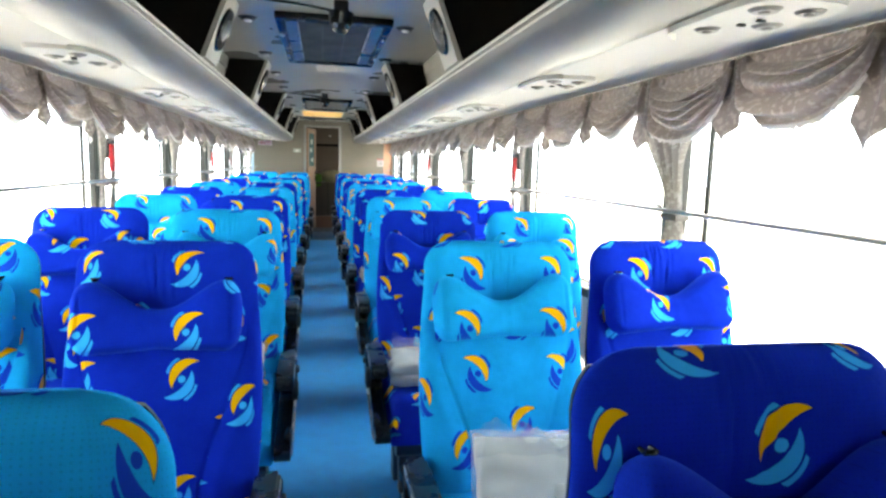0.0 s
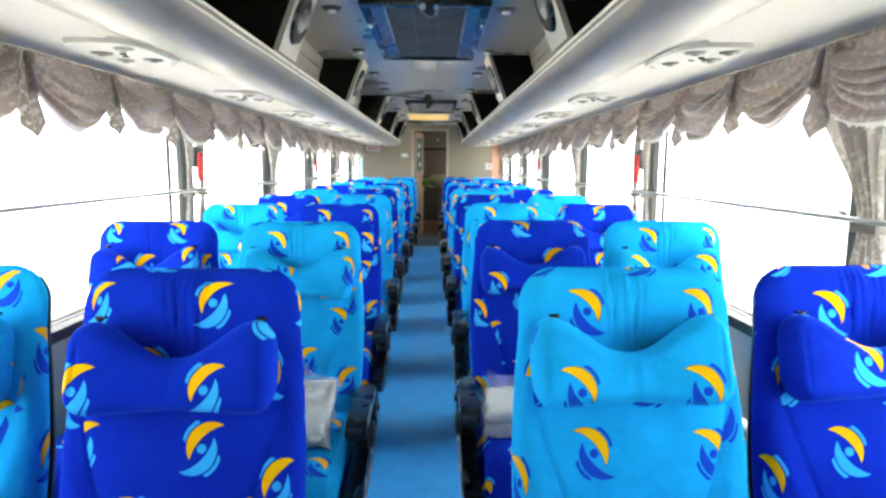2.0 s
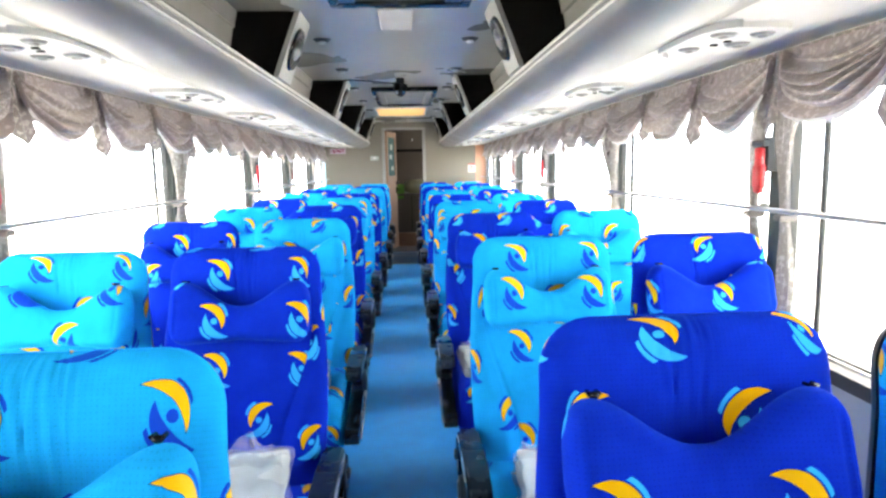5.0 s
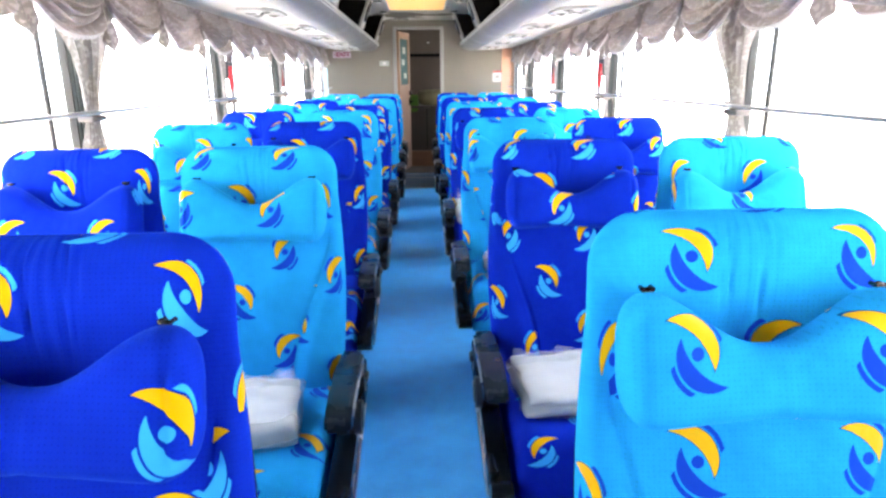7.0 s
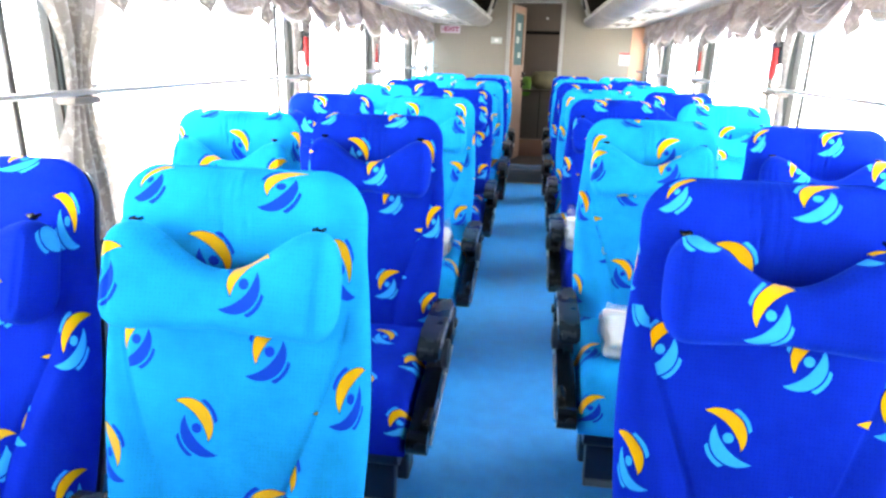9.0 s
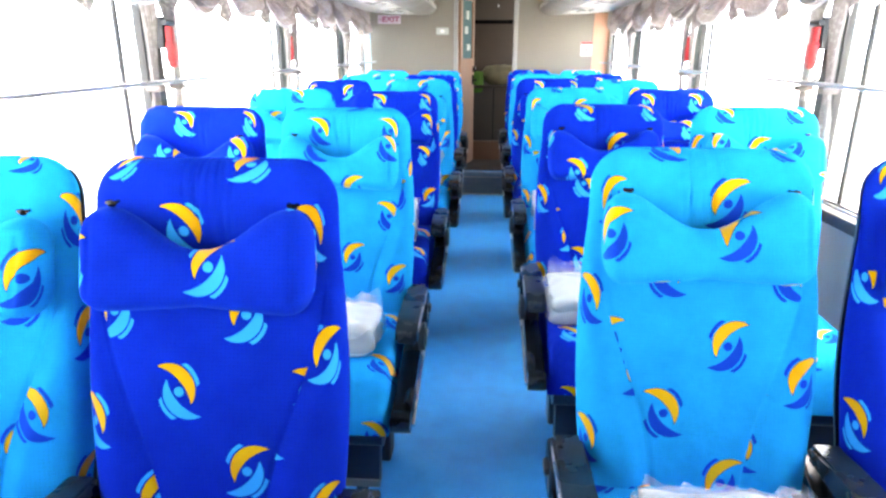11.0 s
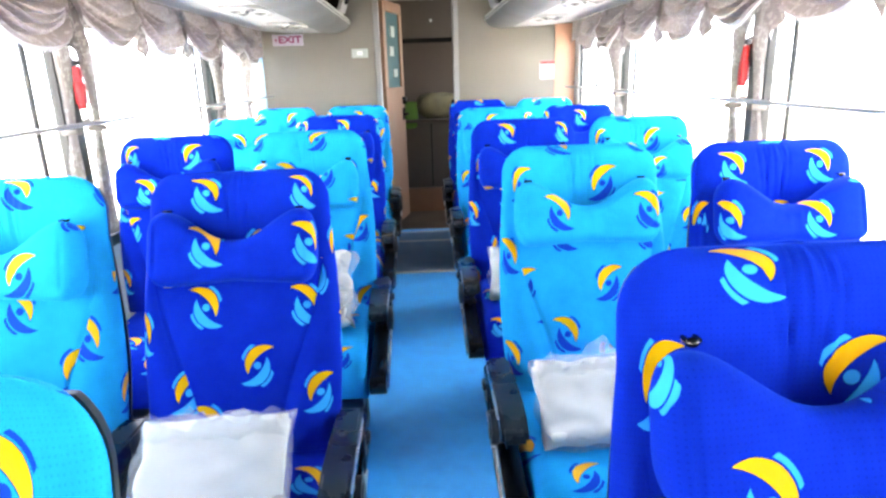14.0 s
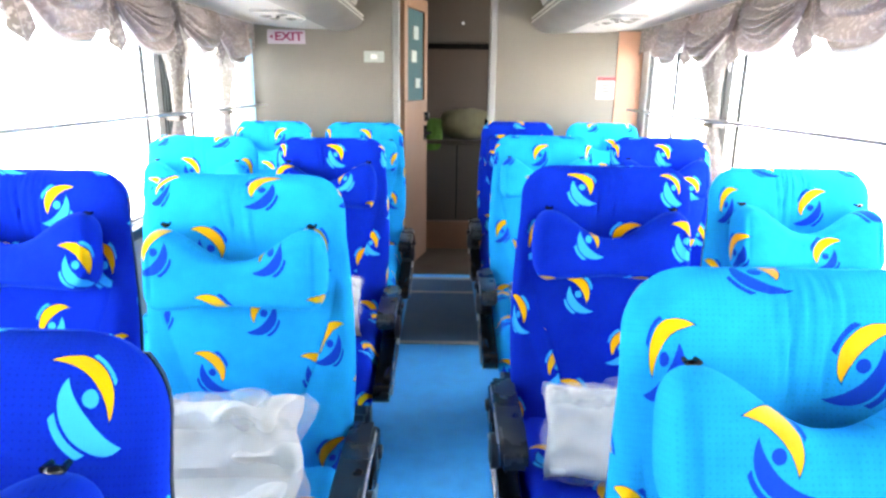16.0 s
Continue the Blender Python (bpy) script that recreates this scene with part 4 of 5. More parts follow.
def headrest_mesh():
    """Butterfly cushion: high rounded wings, a dip between them and a middle seam."""
    a, r = 0.182, 0.024
    lo0, dip, peak, mid_end = H - 0.245, H - 0.152, H - 0.087, H - 0.166
    bm = bmesh.new()

    def dome(t, t0):
        return 1.0 if t <= t0 else max(0.0, 1 - ((t - t0) / (1 - t0)) ** 2) ** 0.5

    for face in (1, 0):
        def fn(p, q):
            x = a * math.sin((p - 0.5) * math.pi)
            t = math.sin((q - 0.5) * math.pi)
            k = abs(x) / a
            hi = dip + (peak - dip) * smooth(0.02, 0.80, k) ** 1.15
            lo = lo0 - 0.006 * smooth(0.2, 0.85, k) + 0.004 * math.exp(-(x / 0.03) ** 2)
            if k > 0.76:
                e = max(0.0, 1 - ((k - 0.76) / 0.24) ** 2.6) ** (1 / 2.6)
                hi, lo = mid_end + (hi - mid_end) * e, mid_end + (lo - mid_end) * e
            mid, half = (hi + lo) / 2, (hi - lo) / 2
            z = mid + half * t
            puff = dome(abs(t), max(0.05, 1 - r / max(half, 0.012))) * dome(k, 1 - r / a)
            if not face:
                return (x, -0.084 + 0.036 * puff, z)
            full = 0.032 + 0.010 * smooth(0.1, 0.8, k) - 0.008 * t
            wr = 0.0
            for at, sl, deep in ((0.10, 0.25, 0.0026), (0.20, 0.5, 0.0020), (0.34, 0.9, 0.0016)):
                wr += deep * math.exp(-((k - at - sl * 0.25 * (1 - t)) / 0.030) ** 2) * smooth(-0.5, 0.6, t)
            wr += 0.0045 * math.exp(-((k - 0.85 - 0.03 * t * t) / 0.013) ** 2) * (1 - t * t)
            return (x, -0.084 - (full - wr - 0.0030 * math.exp(-(x / 0.0035) ** 2)) * puff, z)
        sheet(64, 26, fn, bm=bm)
    bmesh.ops.remove_doubles(bm, verts=bm.verts, dist=0.0004)
    finish(bm, True, 80)

    def cloth(c, n):
        out = smooth(0.78, 1.0, abs(c.x) / a) * max(0.0, 0.112 + c.y)
        return (c.x + math.copysign(out, c.x), c.z)
    return metric_uv(bm, cloth)


def cushion_mesh():
    bm = bmesh.new()
    def top(a, b):
        x, y = (a * 2 - 1), b
        yy = -0.47 + 0.46 * y
        k = max(0.0, 1 - abs(x) ** 8) ** 0.5
        fr = smooth(0.0, 0.16, y) ** 0.5
        z = 0.290 + (0.122 + 0.016 * smooth(0.5, 0.9, abs(x))) * k * fr + 0.015 * y
        return (x * 0.205, yy, z)
    sheet(22, 22, top, bm=bm)
    sheet(22, 22, lambda a, b: ((a * 2 - 1) * 0.205, -0.47 + 0.46 * b, 0.27 + 0.015 * b), bm=bm)
    # close the sides
    bm.verts.ensure_lookup_table()
    n = 23
    def v(layer, i, j):
        return bm.verts[layer * n * n + j * n + i]
    for k in range(22):
        bm.faces.new((v(0, k, 0), v(0, k + 1, 0), v(1, k + 1, 0), v(1, k, 0)))
        bm.faces.new((v(0, k, 22), v(0, k + 1, 22), v(1, k + 1, 22), v(1, k, 22)))
        bm.faces.new((v(0, 0, k), v(0, 0, k + 1), v(1, 0, k + 1), v(1, 0, k)))
        bm.faces.new((v(0, 22, k), v(0, 22, k + 1), v(1, 22, k + 1), v(1, 22, k)))
    finish(bm, True, 75)
    return metric_uv(bm, lambda c, n: (c.x, c.y + c.z))


def arm_mesh():
    """Armrest pad: a rounded bar from the hinge forward, its front end turned down."""
    bm = bmesh.new()
    pts = [(0.02, 0.478), (0.02, 0.513), (-0.10, 0.518), (-0.22, 0.518), (-0.280, 0.511), (-0.305, 0.495), (-0.308, 0.470), (-0.290, 0.460), (-0.26, 0.468), (-0.12, 0.476)]
    a = [bm.verts.new((-0.029, y, z)) for y, z in pts]
    b = [bm.verts.new((0.029, y, z)) for y, z in pts]
    n = len(pts)
    for i in range(n):
        bm.faces.new((a[i], a[(i + 1) % n], b[(i + 1) % n], b[i]))
    bm.faces.new(a)
    bm.faces.new(b[::-1])
    bmesh.ops.bevel(bm, geom=[e for e in bm.edges if abs(e.verts[0].co.x - e.verts[1].co.x) < 1e-5], offset=0.007, segments=2, affect="EDGES")
    return finish(bm, True, 45)


def slab(pts, hw, bevel):
    bm = bmesh.new()
    a = [bm.verts.new((-hw, y, z)) for y, z in pts]
    b = [bm.verts.new((hw, y, z)) for y, z in pts]
    n = len(pts)
    for i in range(n):
        bm.faces.new((a[i], a[(i + 1) % n], b[(i + 1) % n], b[i]))
    bm.faces.new(a)
    bm.faces.new(b[::-1])
    bmesh.ops.bevel(bm, geom=[e for e in bm.edges if abs(e.verts[0].co.x - e.verts[1].co.x) < 1e-5], offset=bevel, segments=2, affect="EDGES")
    return finish(bm, True, 45)


def side_mesh():
    """Lower side trim: a slanting plastic beam from the hinge to the front of the cushion."""
    return slab([(0.05, 0.27), (0.05, 0.42), (-0.02, 0.43), (-0.10, 0.385), (-0.24, 0.352), (-0.40, 0.325), (-0.485, 0.302), (-0.49, 0.262), (-0.42, 0.240), (-0.22, 0.250)], 0.017, 0.006)


def cover_mesh():
    """Stepped cover on the trim: hinge cap, link and end block."""
    bm = bmesh.new()
    block(-0.014, 0.014, -0.075, 0.035, 0.335, 0.435, 0.014, 3, bm=bm)
    # long slanting link with a rounded end block
    pts = [(-0.070, 0.352), (-0.070, 0.392), (-0.120, 0.378), (-0.300, 0.345), (-0.400, 0.322), (-0.400, 0.282), (-0.300, 0.296)]
    a = [bm.verts.new((-0.010, y, z)) for y, z in pts]
    b = [bm.verts.new((0.010, y, z)) for y, z in pts]
    n = len(pts)
    for k in range(n):
        bm.faces.new((a[k], a[(k + 1) % n], b[(k + 1) % n], b[k]))
    bm.faces.new(a)
    bm.faces.new(b[::-1])
    block(-0.013, 0.013, -0.455, -0.375, 0.268, 0.325, 0.012, 3, bm=bm)
    bmesh.ops.recalc_face_normals(bm, faces=bm.faces[:])
    return bm


MESH = {}
hook_bm = bmesh.new()
bmesh.ops.create_uvsphere(hook_bm, u_segments=14, v_segments=8, radius=0.0066)
for v in hook_bm.verts:
    v.co = Vector((v.co.x * 1.15, v.co.y * 0.9, v.co.z * 0.8 - 0.002))
rod((-0.007, -0.002, 0.0), (-0.006, 0.009, 0.002), 0.003, 8, bm=hook_bm)
rod((0.007, -0.002, 0.0), (0.006, 0.009, 0.002), 0.003, 8, bm=hook_bm)
finish(hook_bm)
MESH["hook"] = mesh_of("hook", hook_bm, M_BLACK)
sh = bmesh.new()
hs = [min(H - 0.0005, H * (1 - (1 - j / 24) ** 1.4)) for j in range(25)]
cols = [math.sin((i / 24 - 0.5) * math.pi) for i in range(25)]
inner, outer = [], []
for h in hs:
    k = h * (H - 0.020) / H
    w = max(0.0, half_width(k) - 0.006)
    inner.append([sh.verts.new((s * w, back_rear(s * 0.9, min(k, H - 0.03))[1] - 0.002, k)) for s in cols])
    outer.append([sh.verts.new((s * w * 0.985, back_rear(s * 0.9, min(k, H - 0.03))[1] + 0.009 + 0.013 * max(0.0, 1 - abs(s) ** 10) ** 0.5 * max(0.0, 1 - max(0.0, (h - H + 0.03) / 0.03) ** 2) ** 0.5, k)) for s in cols])
for j in range(24):
    for i in range(24):
        sh.faces.new((outer[j][i], outer[j + 1][i], outer[j + 1][i + 1], outer[j][i + 1]))
        sh.faces.new((inner[j][i], inner[j][i + 1], inner[j + 1][i + 1], inner[j + 1][i]))
    for i in (0, 24):
        sh.faces.new((outer[j][i], outer[j + 1][i], inner[j + 1][i], inner[j][i]))
for i in range(24):
    sh.faces.new((outer[24][i], outer[24][i + 1], inner[24][i + 1], inner[24][i]))
    sh.faces.new((outer[0][i], outer[0][i + 1], inner[0][i + 1], inner[0][i]))
MESH["shell"] = mesh_of("shell", finish(sh, True, 60), M_SHELL)
MESH["arm"] = mesh_of("armrest", arm_mesh(), M_ARM)
MESH["arm_edge"] = mesh_of("edge_trim", rod((0, -0.285, 0.4965), (0, -0.01, 0.5045), 0.0022, 6), M_CHROME)
pv = rod((-0.008, 0, 0), (0.008, 0, 0), 0.040, 22)
rod((-0.011, 0, 0), (0.011, 0, 0), 0.026, 18, bm=pv)
MESH["pivot"] = mesh_of("pivot", finish(pv), M_STEEL)
MESH["side"] = mesh_of("side_panel", side_mesh(), M_BLACK)
MESH["cover"] = mesh_of("trim_cover", cover_mesh(), M_BLACK)
MESH["knob"] = mesh_of("knob", rod((-0.026, 0, 0), (0.026, 0, 0), 0.029, 16), M_BLACK)
MESH["chrome"] = mesh_of("trim_strip", rod((0, 0, 0), (0, -0.40, -0.085), 0.006, 8), M_CHROME)
leg_bm = block(-0.175, 0.175, -0.020, 0.020, 0.0, 0.16, 0.014, 2)
rod((-0.185, -0.012, 0.165), (0.185, -0.012, 0.165), 0.046, 20, bm=leg_bm)
finish(leg_bm, True, 50)
MESH["leg_strip"] = mesh_of("edge_strip", block(-0.176, 0.176, -0.027, -0.0205, 0.004, 0.026, 0.002, 1), M_NOZZLE)
MESH["leg_rest"] = mesh_of("leg_rest", leg_bm, M_VINYL)
fr = bmesh.new()
block(-0.19, 0.19, -0.42, -0.02, 0.212, 0.243, 0.004, 1, bm=fr)
MESH["frame"] = mesh_of("seat_frame", fr, M_STEEL)
MESH["leg"] = mesh_of("leg", block(-0.018, 0.018, -0.24, -0.16, 0.0, 0.212 - FLOOR - 0.002, 0.006, 1), M_STEEL)
MESH["latch"] = mesh_of("recline_button", block(-0.012, 0.012, -0.018, 0.018, -0.010, 0.010, 0.003, 1), M_SHELL)
for nm, mat in (("cyan", M_CYAN), ("blue", M_BLUE)):
    MESH["back_" + nm] = mesh_of("backrest", backrest_mesh(), mat)
    MESH["head_" + nm] = mesh_of("headrest", headrest_mesh(), mat)
    MESH["cush_" + nm] = mesh_of("cushion", cushion_mesh(), mat)


def row_y(n, k):
    """Where the top of the backrest of row n stands, for the left or the right bank."""
    return 1.56 + 0.963 * (n - 2) if k in ("L", "LW") else 1.59 + 0.990 * (n - 2)


sway = random.Random(9)


def coach_seat(colour, x, y_top, arms, recline, cut, head_z):
    """A reclining seat that faces the front of the coach; y_top is where the top of the backrest stands."""
    hinge_y = y_top - H * math.sin(radians(13.5)) + 0.073
    word = "bright cyan" if colour == "cyan" else "royal blue"
    seat = thing("coach_seat", pose(x, hinge_y, 0), word + " velour coach seat printed with yellow swirls", "seat", word.split()[-1] + " coach seats")
    back = part("backrest", MESH["back_" + colour], None, seat, at=pose(0, 0, HINGE, -recline, 0, 0))
    head = part("headrest", MESH["head_" + colour], None, back, "butterfly-shaped headrest cushion", pose(0, -0.008, head_z + sway.uniform(-0.004, 0.004), 0, sway.uniform(-1.2, 1.2), 0))
    for s in (-1, 1):
        part("hook", MESH["hook"], None, back, "black headrest clip", pose(s * 0.144, -0.086, H - 0.084 + head_z, 0, 0, sway.uniform(-15, 15)))
    part("shell", MESH["shell"], None, back, "dark grey plastic back shell")
    cushion = part("cushion", MESH["cush_" + colour], None, seat, at=pose(0, -0.022, -0.026))
    for ob, (cu, cv) in ((back, cut[0:2]), (head, cut[2:4]), (cushion, (sway.uniform(0, CU), sway.uniform(0, CV)))):
        ob.color = (cu, cv, 0, 1)
    part("seat_frame", MESH["frame"], None, seat)
    for s in (-1, 1):
        part("leg", MESH["leg"], None, seat, at=pose(s * 0.15, 0, FLOOR + 0.0005))
    rest = part("leg_rest", MESH["leg_rest"], None, seat, "navy vinyl leg rest", pose(0, -0.445, 0.062, -10, 0, 0))
    part("edge_strip", MESH["leg_strip"], None, rest, "grey leg rest edge strip")
    for s in arms:
        arm = part("armrest", MESH["arm"], None, seat, "black plastic armrest", pose(s * 0.236, -0.055, -0.030))
        part("edge_trim", MESH["arm_edge"], None, arm, "thin bright edge trim", pose(s * 0.0295, 0, 0))
        part("pivot", MESH["pivot"], None, arm, "grey pivot disc", pose(s * 0.031, -0.165, 0.425))
        side_p = part("side_panel", MESH["side"], None, seat, "black plastic side trim", pose(s * 0.228, 0, 0))
        part("knob", MESH["knob"], None, side_p, "black footrest knob", pose(s * 0.008, -0.478, 0.280))
        part("trim_cover", MESH["cover"], None, side_p, "glossy black stepped hinge cover", pose(s * 0.024, 0, 0))
        part("trim_strip", MESH["chrome"], None, side_p, "thin bright trim strip", pose(s * 0.034, -0.05, 0.336))
        part("recline_button", MESH["latch"], None, side_p, "grey recline button", pose(s * 0.034, -0.02, 0.40))
    return seat


ROWS_N = 11
X_SEAT = {"LW": -0.893, "L": -0.422, "R": 0.400, "RW": 0.875}
# the seats of the front rows stand a little further right
DRIFT = {1: 0.035, 2: 0.035, 3: 0.025, 4: 0.025, 5: 0.012}
# single seats stand a little off the row, and their backs lean more or less
SHIFT = {(1, "L"): (0.056, -0.030), (2, "L"): (0.020, -0.030), (2, "R"): (0.0, -0.035), (3, "L"): (0.024, -0.030), (3, "R"): (-0.012, 0.0), (3, "RW"): (-0.045, -0.02), (6, "L"): (-0.015, 0.0), (6, "R"): (0.0, 0.040), (7, "L"): (-0.012, -0.010), (7, "R"): (-0.004, 0.058), (8, "L"): (-0.004, 0.025), (8, "R"): (0.0, 0.058), (9, "L"): (0.016, 0.0), (9, "R"): (-0.014, 0.0)}
RECLINE = {(1, "L"): 6.0, (1, "R"): 10.5, (2, "L"): 14.5, (2, "R"): 14.5, (3, "L"): 13.5, (3, "RW"): 9.0, (6, "L"): 11.5, (6, "R"): 14.0, (7, "L"): 13.0, (7, "R"): 14.0, (8, "L"): 17.5, (8, "R"): 14.0, (9, "L"): 3.0, (9, "R"): 4.0}
# how far the headrest of a seat is pushed up
HEAD = {(6, "L"): 0.010, (6, "R"): 0.002, (5, "L"): -0.004, (5, "R"): -0.004, (7, "L"): -0.006, (7, "R"): -0.006}
# where the print falls on the backrest and on the headrest of a seat
CUT = {
    (1, "L"): (0.197, 0.060, 0.052, 0.140),
    (1, "R"): (0.144, 0.136, 0.081, 0.156),
    (2, "L"): (0.154, 0.177, 0.176, 0.039),
    (2, "R"): (0.145, 0.026, 0.121, 0.152),
    (2, "RW"): (0.156, 0.016, 0.182, 0.197),
    (3, "L"): (0.148, 0.035, 0.182, 0.212),
    (3, "LW"): (0.071, 0.079, 0.049, 0.121),
    (3, "R"): (0.180, 0.098, 0.098, 0.150),
    (3, "RW"): (0.167, 0.050, 0.126, 0.217),
    (4, "L"): (0.155, 0.040, 0.160, 0.181),
    (4, "LW"): (0.152, 0.074, 0.138, 0.017),
    (4, "R"): (0.144, 0.055, 0.121, 0.216),
    (5, "L"): (0.180, 0.224, 0.158, 0.078),
    (5, "R"): (0.165, 0.228, 0.076, 0.049),
    (5, "RW"): (0.168, 0.129, 0.003, 0.216),
    (6, "L"): (0.172, 0.252, 0.135, 0.070),
    (6, "LW"): (0.017, 0.003, 0.057, 0.060),
    (6, "R"): (0.154, 0.141, 0.157, 0.083),
    (7, "L"): (0.145, 0.040, 0.155, 0.250),
    (7, "LW"): (0.175, 0.064, 0.145, 0.236),
    (7, "R"): (0.156, 0.100, 0.131, 0.145),
    (7, "RW"): (0.120, 0.099, 0.184, 0.123),
    (8, "L"): (0.151, 0.062, 0.169, 0.207),
    (8, "LW"): (0.032, 0.091, 0.181, 0.051),
    (8, "R"): (0.164, 0.141, 0.146, 0.204),
    (8, "RW"): (0.111, 0.047, 0.055, 0.184),
    (9, "L"): (0.148, 0.221, 0.184, 0.116),
    (9, "LW"): (0.170, 0.166, 0.155, 0.178),
    (9, "R"): (0.157, 0.066, 0.164, 0.221),
    (9, "RW"): (0.154, 0.143, 0.141, 0.039),
    (10, "L"): (0.019, 0.049, 0.183, 0.100),
}
random.seed(5)
for n in range(1, ROWS_N + 1):
    for k in ("LW", "L", "R", "RW"):
        odd = n % 2 == 1
        colour = "cyan" if (k in ("L", "RW")) == odd else "blue"
        if (n, k) == (11, "LW"):
            colour = "cyan"
        off = SHIFT.get((n, k), (0.0, 0.0))
        y = row_y(n, k) + off[1]
        dx = DRIFT.get(n, 0.0) * (1.0 if "R" in k else 0.5) + off[0]
        arms = {"LW": (), "L": (-1, 1), "R": (-1, 1), "RW": ()}[k]
        lean = RECLINE.get((n, k), 13.0 + random.uniform(-1.5, 1.5))
        cut = tuple(random.uniform(0, p) for p in (CU, CV, CU, CV))
        coach_seat(colour, X_SEAT[k] + dx, y, arms, lean, CUT.get((n, k), cut), HEAD.get((n, k), -0.012))

# ---- bags on the seats ----
def folded_blanket(w, d, h, layers, seed, crumple):
    """A blanket folded flat: soft layers with rounded edges, one on another."""
    bm = bmesh.new()
    t = h / layers
    for k in range(layers):
        for sg in (1, -1):
            def fn(a, b):
                x, y = math.sin((a - 0.5) * math.pi), math.sin((b - 0.5) * math.pi)
                puff = max(0.0, (1 - abs(x) ** 9) * (1 - abs(y) ** 9)) ** 0.5
                sag = 0.10 * h * noise.noise((x * 1.3 + seed, y * 1.3, 0.7 * k))
                wave = (0.10 + 2.4 * crumple) * t * noise.noise((x * 2.2, y * 3.4 + seed, 3.0 + k))
                e = 1 + crumple * noise.noise((x * 1.8 + k, y * 1.8, seed)) - 0.02 * k
                z = t * (k + 0.5) + sg * t * 0.54 * puff * (1 + 0.06 * x) + (sag + wave) * (k + 1) / layers
                return (x * w / 2 * e, y * d / 2 * e, max(0.0, z))
            sheet(26, 22, fn, bm=bm)
    bmesh.ops.remove_doubles(bm, verts=bm.verts, dist=0.0003)
    return finish(bm, True, 70)


def film_mesh(w, d, h, seed, ruffle, crumple):
    """A loose clear bag round the blanket with angular creases; its open mouth stands up along the back edge."""
    bm = bmesh.new()

    def crease(x, y, z):
        return abs(noise.noise((x, y, z))) * 2 - 0.4

    for sg in (1, -1):
        def fn(a, b):
            x, y = math.sin((a - 0.5) * math.pi), math.sin((b - 0.5) * math.pi)
            puff = max(0.0, (1 - abs(x) ** 7) * (1 - abs(y) ** 7)) ** 0.45
            n = 0.10 * crease(x * 1.7 + seed, y * 1.1, sg) + 0.05 * crease(x * 3.6, y * 2.2 + seed, sg + 2)
            e = 1 + (0.03 + crumple) * noise.noise((x * 2.0, y * 2.0 + seed, 5.0))
            return (x * w / 2 * e, y * d / 2 * e, max(0.0, h / 2 + sg * h / 2 * puff * (1.06 - n)))
        sheet(40, 34, fn, bm=bm)
    bmesh.ops.remove_doubles(bm, verts=bm.verts, dist=0.0004)
    if ruffle:
        for fold in (0.0, 1.0):
            def mouth(a, b):
                x = a * 2 - 1
                rise = ruffle * b * (0.70 + 0.55 * noise.noise((x * 1.5 + 3 * fold, seed, 3.0)))
                wob = 0.030 * noise.noise((x * 3.2 + seed, b * 1.5, fold)) + 0.012 * noise.noise((x * 8.0, b * 2.0 + seed, fold))
                return (x * w * 0.47 * (1 - 0.10 * b), d * (0.40 - 0.16 * fold) + wob * (0.25 + b) + 0.35 * rise, h * (0.55 + 0.25 * fold) + rise)
            sheet(36, 8, mouth, bm=bm)
    return finish(bm, True, 70)


# width, depth, thickness, layers, seed, height of the bag's mouth, how crumpled
BAG_SIZE = [(0.275, 0.205, 0.062, 2, 1.3, 0.050, 0.08), (0.285, 0.245, 0.100, 1, 4.1, 0.050, 0.20), (0.225, 0.185, 0.080, 2, 7.7, 0.070, 0.12), (0.262, 0.160, 0.092, 2, 2.9, 0.075, 0.12), (0.290, 0.210, 0.085, 2, 5.2, 0.110, 0.06)]
BAGS = [(mesh_of("blanket", folded_blanket(w, d, h, la, sd, cr), M_LINEN), mesh_of("film", film_mesh(w * 1.08, d * 1.10, h + 0.014, sd, ru, cr), M_BAG)) for w, d, h, la, sd, ru, cr in BAG_SIZE]
BAG_LABEL = ["flat folded blanket in a thin clear plastic bag on a seat", "tall crumpled white plastic bag leaning on a backrest", "folded white blanket in a plastic bag propped on a seat", "folded white blanket in a loosely open clear plastic bag", "folded beige blanket in a crinkled clear plastic bag"]
BAG_AT = {(2, "R"): 4, (3, "R"): 3, (4, "R"): 0, (5, "R"): 0, (6, "R"): 0, (7, "R"): 3, (8, "R"): 2, (9, "R"): 2, (10, "R"): 0, (3, "L"): 2, (4, "L"): 2, (5, "L"): 0, (7, "L"): 3, (8, "L"): 0, (9, "L"): 1, (10, "L"): 2, (8, "RW"): 0, (5, "RW"): 0, (3, "RW"): 0, (9, "RW"): 0, (4, "LW"): 0, (7, "LW"): 0, (8, "LW"): 2}
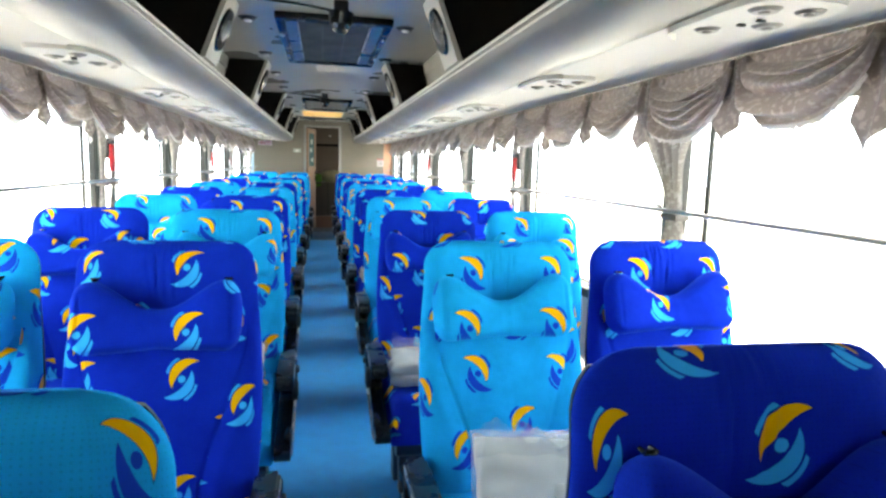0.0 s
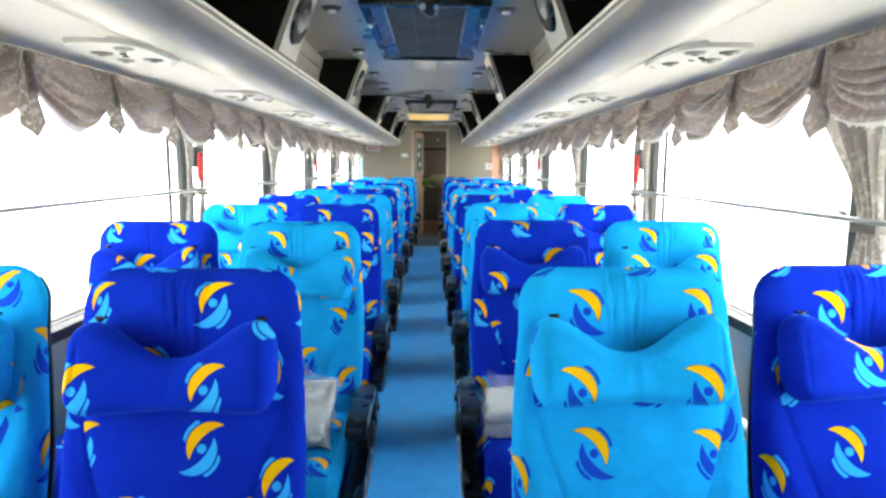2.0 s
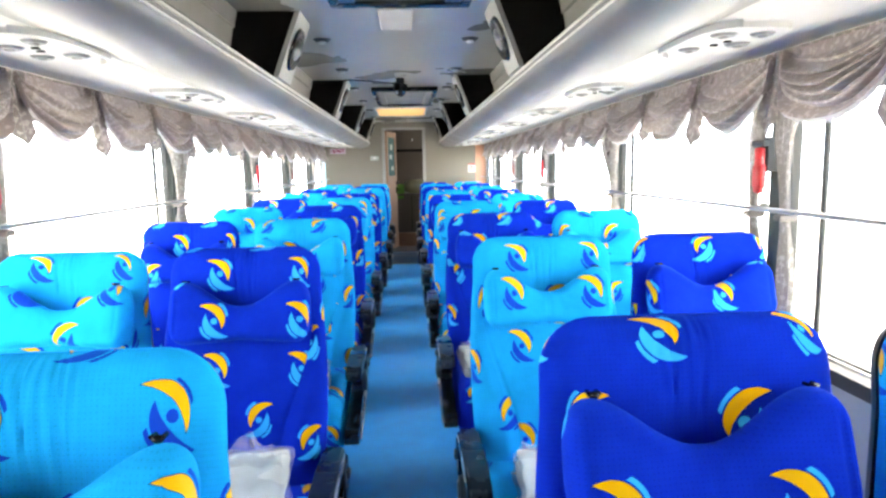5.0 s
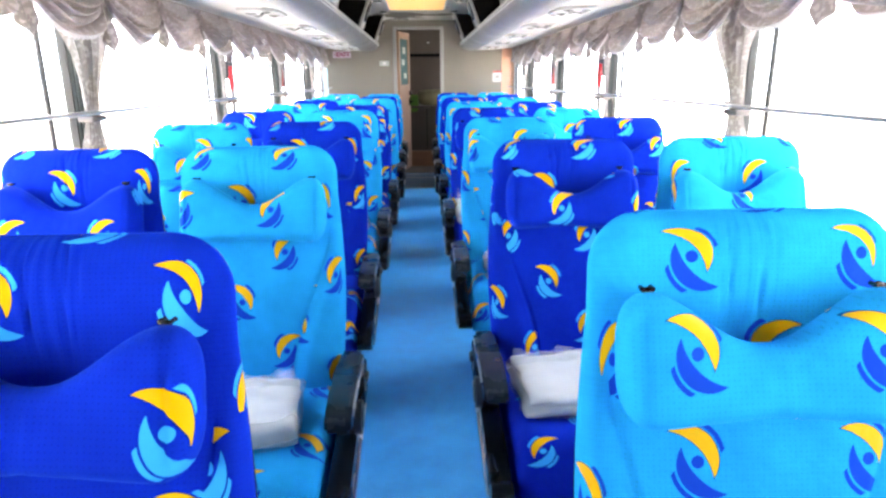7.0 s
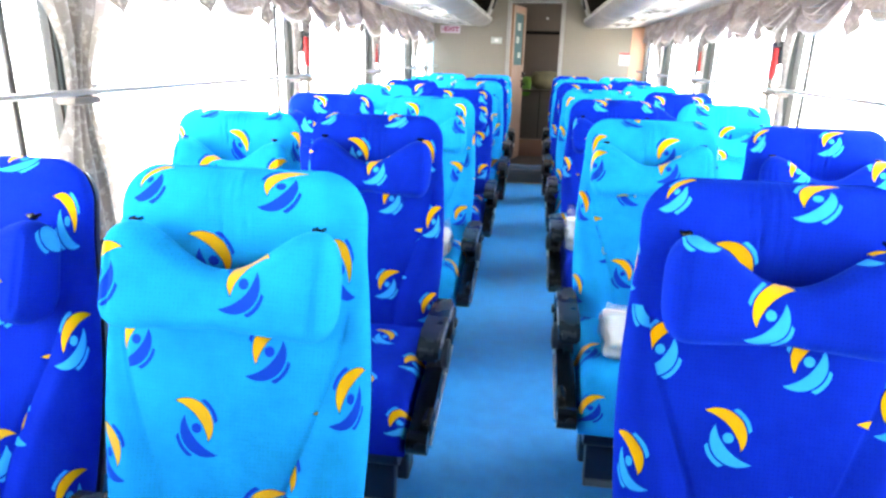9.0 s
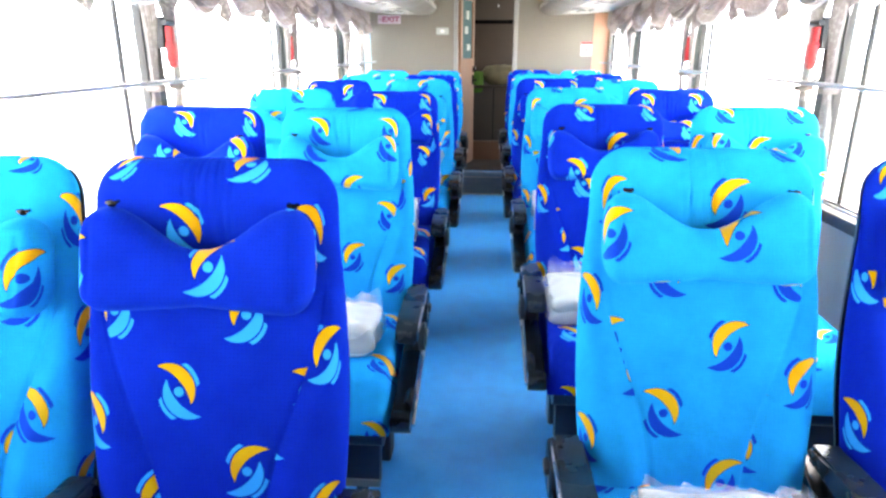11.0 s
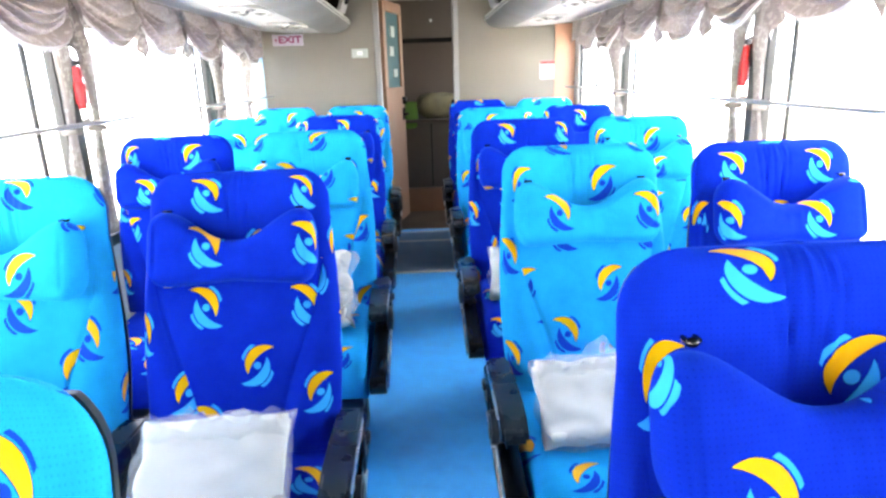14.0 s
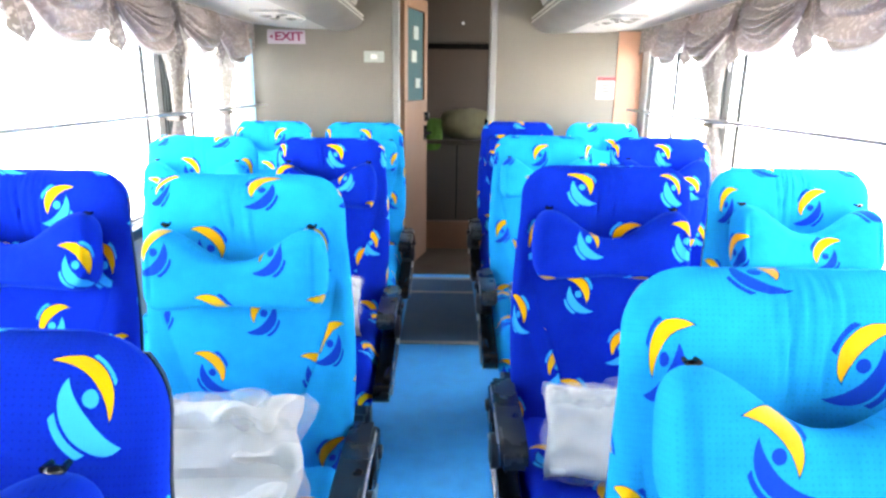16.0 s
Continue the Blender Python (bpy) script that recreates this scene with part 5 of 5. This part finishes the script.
# towards the aisle, forward of the usual place, lean and turn, where a bag lies differently
BAG_LIE = {(2, "R"): (-0.015, 0.060, 58, -8), (7, "L"): (0.015, -0.015, 3, -3), (8, "L"): (0.0, 0.06, 38, 2), (9, "L"): (0.005, 0.02, 56, 3), (8, "R"): (0.055, 0.0, 43, 4), (9, "R"): (0.050, 0.0, 58, -5), (7, "R"): (0.06, 0.0, 14, 5), (5, "R"): (0.03, 0.0, 6, 4)}
for (n, k), kind_i in BAG_AT.items():
    off = SHIFT.get((n, k), (0.0, 0.0))
    hy = row_y(n, k) + off[1] - H * math.sin(radians(13.5)) + 0.073
    # base at the front edge of the packet, its back raised against the backrest
    dy = (-0.34, -0.29, -0.29, -0.325, -0.30)[kind_i]
    inward, fore, lean, spin = BAG_LIE.get((n, k), ((0.0, 0.035, 0.03, 0.06, 0.0)[kind_i], 0.0, (5, 47, 44, 8, 38)[kind_i], random.uniform(-8, 8)))
    dep = BAG_SIZE[kind_i][1]
    turn = pose(X_SEAT[k] + DRIFT.get(n, 0.0) + off[0] + inward * {"L": 1, "R": -1}.get(k, 0), hy + dy + fore - 0.02, 0.388, lean, 0, spin) @ pose(0, dep / 2, 0)
    bag = thing("plastic_bag", turn, BAG_LABEL[kind_i], "plastic bag", "bags on the seats")
    part("blanket", BAGS[kind_i][0], None, bag, "off-white folded blanket", pose(0, 0, 0.006))
    part("film", BAGS[kind_i][1], None, bag, "crinkled clear film")

# ---- outside ----
tagged(part("ground", block(-300, 300, -300, 300, -1.45, -1.35), M_PAVE), "pale sunlit concrete ground outside", "ground", kind="structure")
# added self-glowing ring: paints the bright haze and sends light through the windows
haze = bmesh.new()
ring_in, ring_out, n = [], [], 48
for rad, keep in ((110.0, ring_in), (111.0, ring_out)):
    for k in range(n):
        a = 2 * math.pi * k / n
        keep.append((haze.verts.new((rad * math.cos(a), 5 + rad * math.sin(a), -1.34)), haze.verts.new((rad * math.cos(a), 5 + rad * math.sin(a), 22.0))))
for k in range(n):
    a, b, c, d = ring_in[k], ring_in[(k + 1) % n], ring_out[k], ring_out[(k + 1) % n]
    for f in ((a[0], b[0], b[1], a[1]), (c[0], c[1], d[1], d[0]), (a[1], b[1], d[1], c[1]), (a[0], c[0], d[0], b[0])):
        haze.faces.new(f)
tagged(part("backdrop", finish(haze), M_HAZE_GLOW), "added glowing white ring standing in for the hazy distance", "backdrop", kind="structure")
